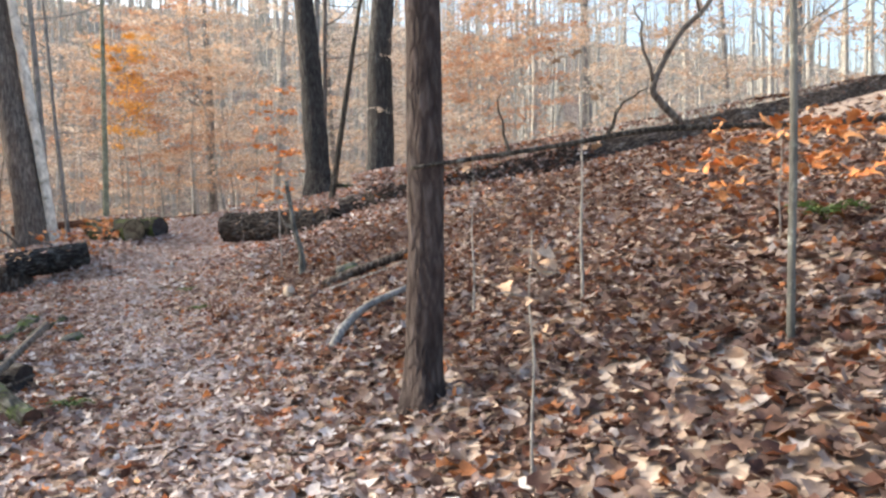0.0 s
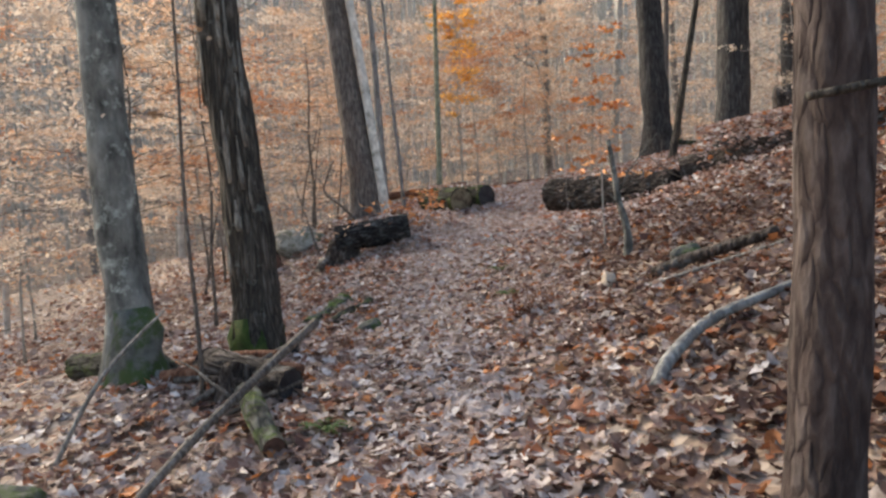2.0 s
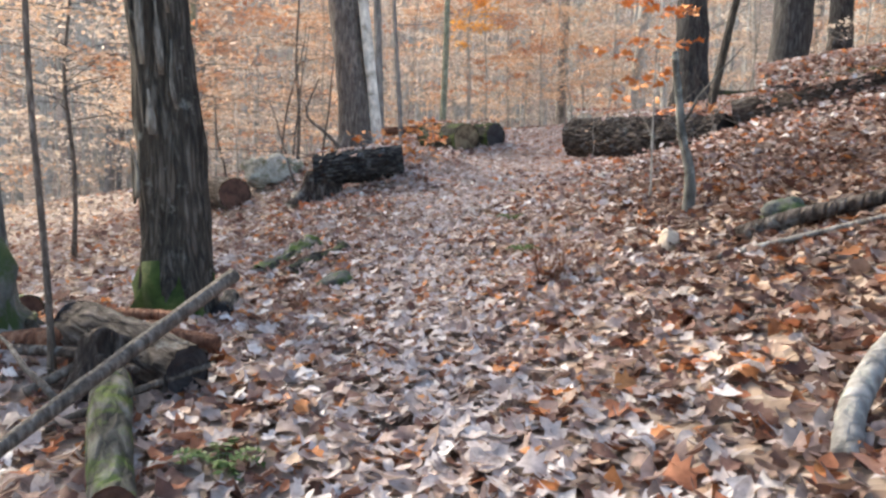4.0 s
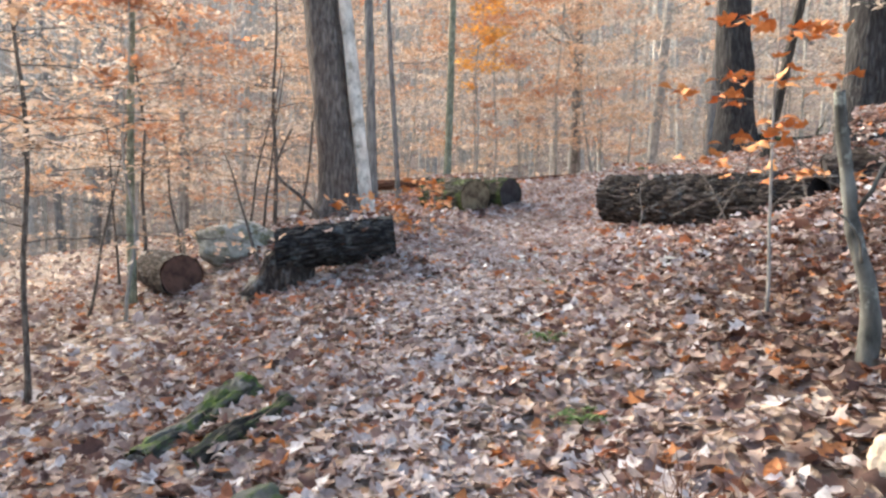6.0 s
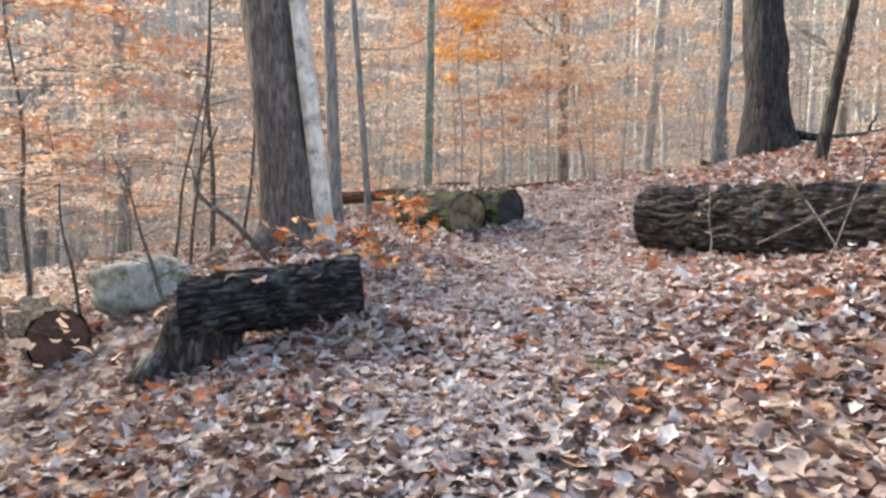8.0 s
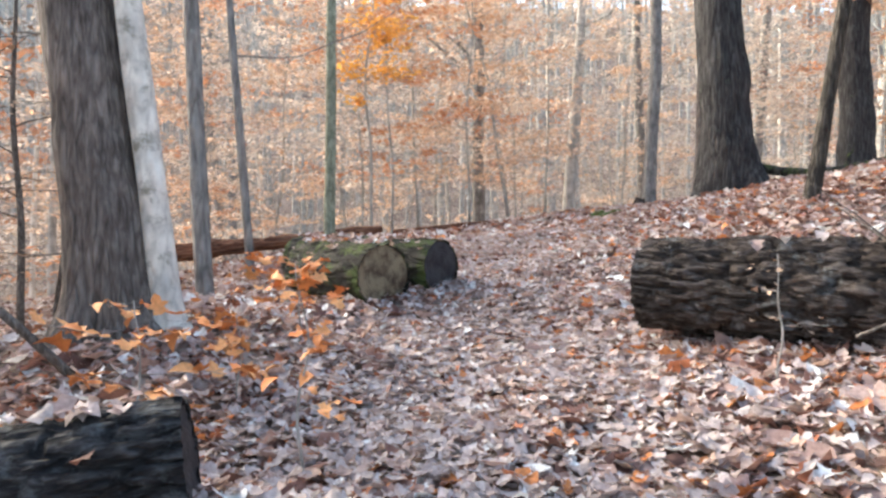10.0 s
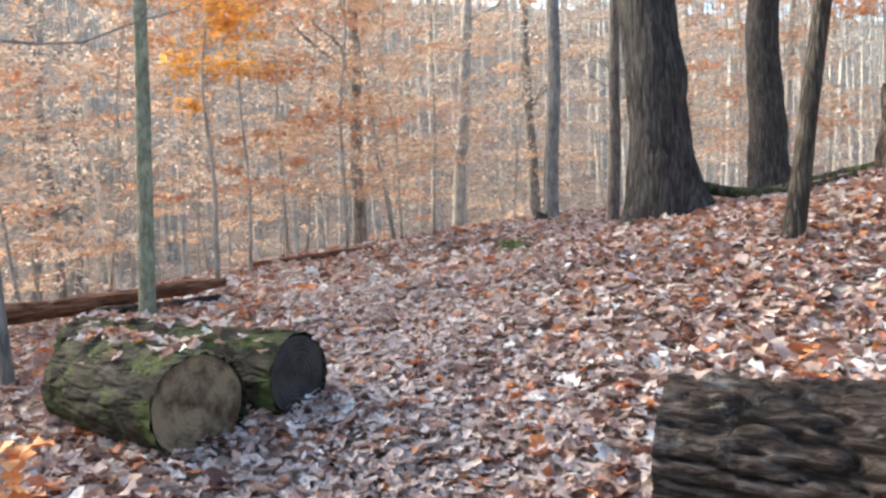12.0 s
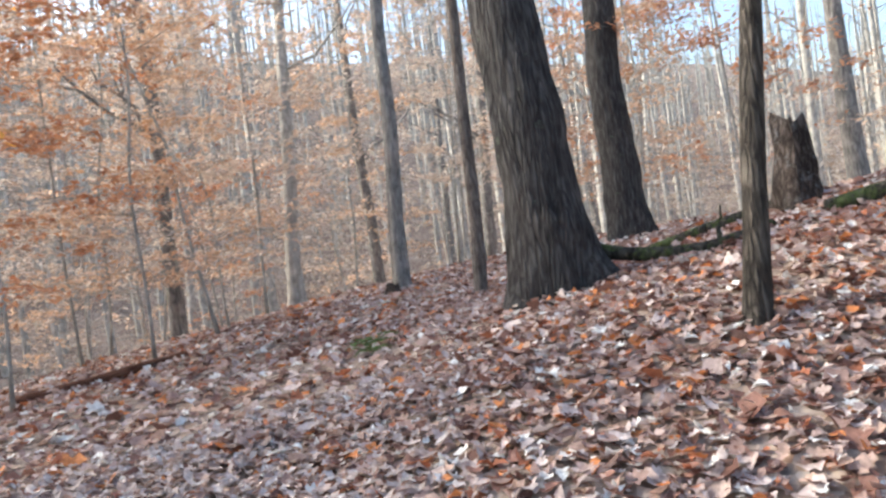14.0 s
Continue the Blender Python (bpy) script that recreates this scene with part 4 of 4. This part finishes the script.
sapling("maple_seedling", -1.4, 17.1, 0.8, RUST, "knee-high maple seedling with large orange leaves", 31, 0.01, 7, 0.55, 6, 0.13, 0.3, TWIG_PALE)
sapling("maple_seedling", -0.8, 18.6, 0.7, RUST, "low maple seedling with orange leaves before cut logs", 32, 0.009, 8, 0.55, 9, 0.12, 0.5, TWIG_PALE)
sapling("maple_seedling", 2.6, 7.2, 1.5, TAN_LEAF, "bare slender seedling with few tan leaves", 14, 0.01, 7, 0.45, 5, 0.09, 0.5, TWIG_PALE)
sapling("maple_seedling", 1.75, 4.6, 1.1, TAN_LEAF, "thin pale seedling stem among the leaves", 15, 0.008, 4, 0.3, 2, 0.08, 0.6, TWIG_PALE)
sapling("maple_seedling", 3.1, 6.4, 1.9, TAN_LEAF, "grey seedling stem with few leaves", 16, 0.013, 5, 0.4, 3, 0.08, 0.6, TWIG_PALE)
sapling("maple_seedling", 1.85, 17.0, 0.75, TAN_LEAF, "bare seedling standing before the fallen trunk", 17, 0.008, 4, 0.3, 1, 0.04, 0.4, TWIG_PALE)
sapling("beech_sapling", -3.7, 20.6, 4.5, TAN_LEAF, "crooked sapling with side branches and few leaves", 18, 0.04, 14, 1.1, 5, 0.08, 0.2)
sapling("beech_sapling", -3.2, 13.4, 4.2, BEECH, "thin beech sapling with rust leaves low on the slope", 19, 0.025, 30, 1.6, 36, 0.085, 0.3)
sapling("beech_sapling", -4.9, 18.4, 4.6, BEECH, "beech sapling with wide sprays of orange leaves", 33, 0.03, 36, 1.9, 40, 0.09, 0.3)
sapling("beech_sapling", -5.3, 15.3, 5.2, BEECH, "broad beech sapling with drooping orange sprays", 36, 0.035, 40, 2.6, 44, 0.1, 0.3)
sapling("beech_sapling", -6.3, 13.0, 4.6, TAN_LEAF, "beech sapling with tan leaves down the slope", 34, 0.03, 36, 1.9, 40, 0.09, 0.15)
sapling("beech_sapling", -3.9, 16.1, 4.3, RUST, "beech sapling with rust sprays beside a green stem", 37, 0.022, 30, 1.5, 44, 0.1, 0.35, BEECH_BARK)
for i, (bx, by, bh, lx, ly) in enumerate(((-3.3, 18.9, 2.6, 0.3, 0.1), (-4.3, 18.4, 2.2, -0.4, 0.2), (-2.95, 19.6, 3.2, 0.5, 0.0), (-3.75, 19.4, 2.9, 0.6, -0.2), (-4.9, 17.0, 2.4, 0.5, 0.1), (-5.6, 19.0, 3.0, -0.3, 0.2), (-2.6, 16.9, 1.5, -0.5, 0.0))):
    sapling("young_sapling", bx, by, bh, TAN_LEAF, "crooked bare sapling with twisted twigs on the slope", 70 + i, 0.022, 9, 0.75, 2, 0.07, 0.25, TWIG, (lx, ly))
sapling("young_sapling", -1.45, 8.9, 4.5, TAN_LEAF, "whip-thin bare sapling between two trees", 20, 0.018, 10, 0.7, 3, 0.07, 0.4)

sapling("maple_seedling", 4.6, 6.1, 0.9, RUST, "low maple seedling with orange leaves on the slope", 35, 0.009, 12, 0.95, 15, 0.13, 0.4, TWIG_PALE)
forest_tree("young_tree", 3.2, 4.65, 0.021, 6, BARK_GREY, "thin pale sapling stem on the leafy slope", (0.1, 0.1), 0.3, 10, 20, 0.02, 4, 47, low=0.45)


def dead_tuft(x, y, h, seed, label):
    """A clump of dry brown stalks with a few shrivelled leaves."""
    rng = np.random.default_rng(seed)
    t = thing("weed_clump", (x, y, gz(x, y) - 0.02), label, "plant")
    geos, pos = [], []
    for _ in range(46):
        a, q = rng.uniform(0, 6.28), rng.uniform(0.02, 0.14)
        p0 = Vector((math.cos(a) * q, math.sin(a) * q, 0))
        p1 = p0 + Vector((rng.normal(0, 0.1), rng.normal(0, 0.1), h * rng.uniform(0.5, 1.1)))
        geos.append(tube(bent(p0, p1, 4, (0, 0, 0), 0.05, int(rng.integers(1000))), taper(0.004, 0.0015, 4), 3))
        pos.append(tuple(p0.lerp(p1, rng.uniform(0.4, 1.0))))
    tagged(part("dry_grass", joined(*geos), WOOD_ROT, t), kind="stuff")
    ob = tagged(new("foliage", scatter("foliage", LEAF_OVAL, np.array(pos), rng.uniform(0.04, 0.08, len(pos)), 0.7, LITTER, rng)), kind="stuff")
    ob.parent = t


dead_tuft(0.97, 10.65, 0.36, 3, "clump of dry brown weeds beside the trail")
dead_tuft(-0.75, 10.6, 0.16, 4, "low clump of dry weeds beside the trail")
stick("broken_sapling", [(2.1, 11.9, gz(2.1, 11.9) - 0.05), (2.11, 11.92, gz(2.1, 11.9) + 0.3), (2.03, 11.95, gz(2.1, 11.9) + 0.62), (2.0, 12.0, gz(2.1, 11.9) + 0.9), (1.94, 12.0, gz(2.1, 11.9) + 1.3)], 0.05, 0.024, BARK_GREY, "pale broken sapling stem standing upright", 23, 12, ((0.6, (2.45, 11.8, 1.9), 0.012), (0.4, (1.8, 11.7, 1.35), 0.009)), "sapling", 0.3)

rng = np.random.default_rng(77)
# (x, y, which, size, turn)
STANDS = [(-0.2, 28.2, 3, 0.95, 210), (-4.5, 26, 0, 0.9, 40), (-6, 30, 1, 1.1, 80), (-8.5, 27, 3, 1.0, 10), (-3.5, 34, 0, 1.1, 200), (1.0, 36, 1, 1.2, 300),
          (3.2, 33.5, 0, 0.9, 150), (3.8, 38, 1, 1.2, 20), (-9, 18, 0, 0.9, 60), (-7.5, 15.5, 1, 0.9, 99), (-10, 23, 1, 1.2, 5),
          (-5.5, 36, 3, 1.2, 45), (7.5, 38, 0, 1.2, 240), (9, 33, 1, 1.0, 33), (-12, 31, 0, 1.3, 71), (-13, 20, 3, 1.2, 171),
          (-11, 13, 1, 1.0, 130), (-7, 10.5, 3, 0.8, 222), (12, 28, 3, 1.0, 90), (14, 34, 0, 1.2, 180), (11, 38, 1, 1.3, 13),
          (-2, 39, 1, 1.3, 111), (-8, 40, 0, 1.4, 12), (-14, 38, 1, 1.5, 55), (5, 43, 3, 1.3, 44), (0.5, 44, 0, 1.5, 77),
          (-5, 46, 1, 1.6, 265), (10, 46, 0, 1.5, 290), (16, 42, 1, 1.4, 9), (-18, 28, 0, 1.4, 19), (-17, 45, 3, 1.6, 319),
          (13, 22, 1, 1.0, 66), (16, 26, 0, 1.1, 166), (-6.5, 21, 1, 0.8, 266), (-3.6, 24.2, 0, 0.7, 188), (-5.3, 21.5, 1, 0.6, 12),
          (8.5, 18, 0, 0.8, 10), (11, 16.5, 1, 0.9, 50), (14.5, 15, 0, 1.0, 130), (10, 20.5, 3, 0.8, 200), (16.5, 19, 1, 1.1, 250),
          (19, 13.5, 1, 1.0, 300), (13, 18.5, 0, 0.9, 20), (21, 18, 0, 1.2, 77), (7.0, 20.2, 1, 0.6, 90), (24, 14, 1, 1.2, 111), (2.7, 31.6, 0, 1.2, 95), (4.2, 34.6, 1, 1.35, 15), (0.5, 33, 3, 1.2, 140), (9.6, 35.6, 1, 1.3, 21), (12.5, 31.5, 0, 1.2, 64), (15, 37, 3, 1.4, 5), (-4.6, 31.5, 1, 1.2, 37), (-7.2, 34, 0, 1.4, 81), (-1.5, 36, 0, 1.0, 33), (2.4, 41, 1, 1.4, 61)]
for x, y, k, s, a in STANDS:
    copy_thing(protos[k], pose(x, y, gz(x, y) - 0.06, rng.normal(0, 4), rng.normal(0, 4), a) @ Matrix.Scale(s, 4))

# bare forest trees farther off, their greys lightened in place of haze
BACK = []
for i, (r, h, m, lab) in enumerate(((0.12, 13, BARK_FAR_HAZE, "slim forest tree, bark lightened for haze"), (0.2, 16, BARK_MID, "tall grey-brown forest tree, lightened for haze"), (0.09, 11, BARK_FAR_HAZE, "thin pole tree, bark lightened for haze"), (0.26, 17, BARK_MID, "tall thick forest tree, bark lightened for haze"), (0.1, 12, BARK_PALE, "thin pale-barked forest tree"))):
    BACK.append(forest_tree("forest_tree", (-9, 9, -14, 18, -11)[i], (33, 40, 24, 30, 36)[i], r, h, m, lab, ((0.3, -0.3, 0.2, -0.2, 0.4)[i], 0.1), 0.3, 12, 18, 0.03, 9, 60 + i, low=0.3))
rng = np.random.default_rng(5)
n_back = 0
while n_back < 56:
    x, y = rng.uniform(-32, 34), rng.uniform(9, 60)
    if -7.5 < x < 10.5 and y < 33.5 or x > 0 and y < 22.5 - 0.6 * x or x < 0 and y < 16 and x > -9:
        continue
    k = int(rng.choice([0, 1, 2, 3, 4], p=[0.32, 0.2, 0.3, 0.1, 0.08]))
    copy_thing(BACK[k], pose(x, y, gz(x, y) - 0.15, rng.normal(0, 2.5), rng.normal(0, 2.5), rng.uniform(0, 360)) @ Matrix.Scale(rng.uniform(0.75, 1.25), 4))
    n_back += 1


# far woods on the opposite slopes, with haze put into the bark colour
def far_woods():
    rng = np.random.default_rng(8)
    geos, leafs = [], []
    for _ in range(1400):
        a, d = rng.uniform(-1.6, 1.5), rng.uniform(44, 150)
        x, y = d * math.sin(a), 10 + d * math.cos(a)
        z = gz(x, y) - 0.2
        h, r = rng.uniform(12, 22), rng.uniform(0.09, 0.3)
        lx, ly = rng.normal(0, 0.5, 2)
        geos.append(tube([(x, y, z), (x + lx * 0.4, y + ly * 0.4, z + h * 0.5), (x + lx, y + ly, z + h)], [r, r * 0.75, r * 0.2], 5, closed=False))
        for _ in range(5):
            s = rng.uniform(0.35, 0.95)
            b = rng.uniform(0, 2 * math.pi)
            l2 = rng.uniform(1.2, 3.2)
            p = Vector((x + lx * s, y + ly * s, z + h * s))
            q = p + Vector((math.cos(b) * l2, math.sin(b) * l2, l2 * rng.uniform(0.3, 1.1)))
            geos.append(tube([p, q], [r * 0.3, 0.02], 3, closed=False))
    v, f, n = [], [], 0
    for gv, gf in geos:
        v += [tuple(p) for p in gv]
        f += [tuple(i + n for i in q) for q in gf]
        n += len(gv)
    ob = new("far_woods", mesh_data("far_woods", v, f, BARK_FAR_HAZE))
    tagged(ob, "bare woods on the far slopes, lightened for haze", "woods", kind="stuff")
    pos = []
    for _ in range(1300):
        a, d = rng.uniform(-1.6, 1.5), rng.uniform(40, 130)
        x, y = d * math.sin(a), 10 + d * math.cos(a)
        z = gz(x, y)
        hh = rng.uniform(2, 12)
        for _ in range(14):
            tz, ta, tl = rng.uniform(0.6, hh), rng.uniform(0, 6.28), rng.uniform(0.4, 2.2)
            c = np.array([x + math.cos(ta) * tl, y + math.sin(ta) * tl, z + tz])
            pos.append(c + rng.normal(0, 1, (9, 3)) * np.array([0.5, 0.5, 0.07]))
    pos = np.concatenate(pos)
    ob = new("far_understory", scatter("far_understory", LEAF_SLIM, pos, rng.uniform(0.2, 0.44, len(pos)), 0.5, FAR_LEAF_HAZE, rng))
    tagged(ob, "distant understorey of tan and orange leaves, greyed for haze", "understorey", kind="stuff")


far_woods()


# ---- small green plants ----
def fern(x, y, size, seed, label, name="fern"):
    rng = np.random.default_rng(seed)
    t = thing(name, (x, y, gz(x, y)), label, "plant")
    pos, yaw, geos = [], [], []
    for k in range(9):
        a = k * 0.7 + rng.uniform(-0.2, 0.2)
        tip = Vector((math.cos(a), math.sin(a), rng.uniform(0.1, 0.5))) * size
        w = bent((0, 0, 0), tip, 8, (0, 0, size * 0.25))
        geos.append(tube(w, taper(0.004, 0.001, 8), 3))
        for j in range(2, 9):
            for s in (-1, 1):
                pos.append(tuple(w[j] + Vector((-math.sin(a), math.cos(a), 0)) * s * size * 0.09 * (1.1 - j / 9)))
                yaw.append(a + s * 1.3)
    part("stalks", joined(*geos), GREEN_LEAF, t)
    pos = np.array(pos)
    ob = new("fronds", scatter("fronds", LEAF_SLIM, pos, np.full(len(pos), size * 0.26), 0.25, GREEN_LEAF, rng, np.array(yaw)))
    ob.parent = t
    return t


fern(3.35, 25.4, 0.28, 1, "green fern clump in the leaves")
fern(3.15, 24.9, 0.2, 2, "small green fern in the leaves")
fern(0.8, 12.05, 0.16, 3, "tiny green plant on the trail")
fern(0.68, 13.4, 0.16, 4, "tiny green plant among fallen leaves")
fern(0.75, 15.2, 0.12, 5, "tiny green plant among fallen leaves")
fern(-0.35, 8.2, 0.16, 6, "low green sprig beside the mossy log")
fern(5.0, 6.05, 0.3, 7, "green fern on the slope")
fern(-1.25, 9.9, 0.12, 8, "small green sprig at the tree's foot")


# ---- fallen leaves ----
LOGS = [log_black, log_pale, log_dark, log_fallen, log_upper]


def litter():
    rng = np.random.default_rng(21)
    shapes = [leaf_shape(h, c, f, w) for h, c, f, w in (
        (OAK, 0.5, 0.35, 0.5), (OAK, -0.7, 0.5, -0.6), (MAPLE, 0.6, 0.3, 0.4), (MAPLE, -0.5, 0.45, -0.7), (OVAL, 0.8, 0.6, 0.5), (MAPLE, 0.9, -0.4, 0.8), (OVAL, -0.9, 0.7, -0.4))]
    sheet = thing("leaf_litter", (0, 0, 0), "deep carpet of fallen tan, brown and rust leaves on the ground", "leaves")

    def spread(n, x0, x1, y0, y1, s0, s1, lift):
        x, y = rng.uniform(x0, x1, n), rng.uniform(y0, y1, n)
        if x1 - x0 > 3:
            x, y = x + rng.normal(0, 0.6, n), y + rng.normal(0, 0.4, n)
        z = land(x, y) + rng.uniform(0.004, lift, n)
        return np.stack([x, y, z], -1), rng.uniform(s0, s1, n)

    def on_log(o, z0=0.02, z1=0.98, wide=0.38):
        """Leaves that have settled on the upper side of a log."""
        ln = max(v.co.z for v in o.children[0].data.vertices)
        r = max(abs(v.co.x) for v in o.children[0].data.vertices)
        n = int(38 * ln * r / 0.25)
        m = o.matrix_basis
        out = []
        for _ in range(n):
            p = m @ Vector((0, 0, rng.uniform(z0, z1) * ln))
            side = (m.to_3x3() @ Vector((0, 0, 1))).cross(Vector((0, 0, 1))).normalized()
            g = rng.normal(0, wide)
            out.append(tuple(p + side * math.sin(g) * r * 0.98 + Vector((0, 0, math.cos(g) * r * 0.98 + 0.012))))
        return np.array(out), rng.uniform(0.06, 0.12, n)

    pos, size = zip(spread(44000, -2.6, 4.0, 2.0, 23.5, 0.055, 0.135, 0.05),)
    wide, wide_size = zip(spread(34000, -9, 9.5, 1.5, 33, 0.07, 0.14, 0.045), spread(9000, 4, 7.5, 18, 27.5, 0.06, 0.13, 0.05), spread(9000, 4, 8.5, 2, 12, 0.06, 0.13, 0.05),
                          *[on_log(o) for o in LOGS], spread(420, -1.9, -0.3, 18.7, 19.9, 0.07, 0.13, 0.14), spread(2600, 3.4, 7.4, 14.6, 16.8, 0.07, 0.13, 0.16), *[on_log(log_upper, 0.02, 0.42, 0.85) for _ in range(3)], spread(22000, -16, 16, 12, 42, 0.12, 0.22, 0.04))
    simple = [leaf_shape(BLUNT, cu, fo, tw) for cu, fo, tw in ((0.6, 0.4, 0.5), (-0.7, 0.5, -0.6), (0.3, -0.4, 0.8))]
    for kind, p, s in ((simple, np.concatenate(wide), np.concatenate(wide_size)), (shapes, np.concatenate(pos), np.concatenate(size))):
        # leaves on the slope above the trail are russet, and darkened for its shade
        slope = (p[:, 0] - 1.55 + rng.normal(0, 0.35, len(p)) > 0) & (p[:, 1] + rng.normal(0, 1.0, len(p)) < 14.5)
        # the upper trail takes the brightened copy
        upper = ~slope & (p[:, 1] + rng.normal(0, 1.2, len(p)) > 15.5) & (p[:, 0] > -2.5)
        for name, pick, material in (("leaves", ~slope & ~upper, LITTER), ("pale_leaves", upper, LITTER_LIT), ("russet_leaves", slope, RUSSET_SHADED)):
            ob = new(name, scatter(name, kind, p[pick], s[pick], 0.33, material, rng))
            ob.parent = sheet
            tagged(ob, kind="stuff")
    ty = np.concatenate([rng.uniform(3, 24, 4600), rng.uniform(14, 24, 4200)])
    tx = np.interp(ty, [3, 5, 8, 11, 13, 15, 17, 19, 24], [0.6, 0.75, 0.45, 0.1, -0.1, -0.1, 0.35, 0.75, 1.5]) + rng.normal(0, 1, len(ty)) * np.where(ty > 15, 0.85, 0.26)
    tx, ty = np.concatenate([tx, rng.uniform(-1.0, 1.3, 1300)]), np.concatenate([ty, rng.uniform(16.4, 19.8, 1300)])
    trail = np.stack([tx, ty, land(tx, ty) + rng.uniform(0.03, 0.055, len(ty))], -1)
    ob = new("trodden_leaves", scatter("trodden_leaves", shapes, trail, rng.uniform(0.06, 0.125, len(ty)), 0.2, TRAIL_PALE, rng))
    ob.parent = sheet
    tagged(ob, "pale leaves along the trail", kind="stuff")
    kinds = [mesh_data("leaf", v, f, LEAF_LOOSE[i % 4]) for i, (v, f) in enumerate(shapes)]
    for i in range(300):
        y = rng.uniform(3.5, 19)
        x = 0.35 + rng.normal(0, 0.7)
        leaf = new("leaf", kinds[i % 7])
        leaf.parent = sheet
        leaf.matrix_basis = Matrix.Translation((x, y, gz(x, y) + 0.045)) @ Euler((rng.normal(0, 0.3), rng.normal(0, 0.3), rng.uniform(0, 6.28))).to_matrix().to_4x4() @ Matrix.Scale(rng.uniform(0.075, 0.13), 4)


LEAF_LOOSE = [loose("pale_leaf", (0.40, 0.32, 0.28), (0.58, 0.51, 0.48)), loose("brown_leaf", (0.20, 0.10, 0.06), (0.34, 0.22, 0.16)),
              loose("tan_leaf", (0.34, 0.22, 0.15), (0.46, 0.33, 0.24)), loose("orange_leaf", (0.42, 0.16, 0.05), (0.5, 0.25, 0.11))]
litter()
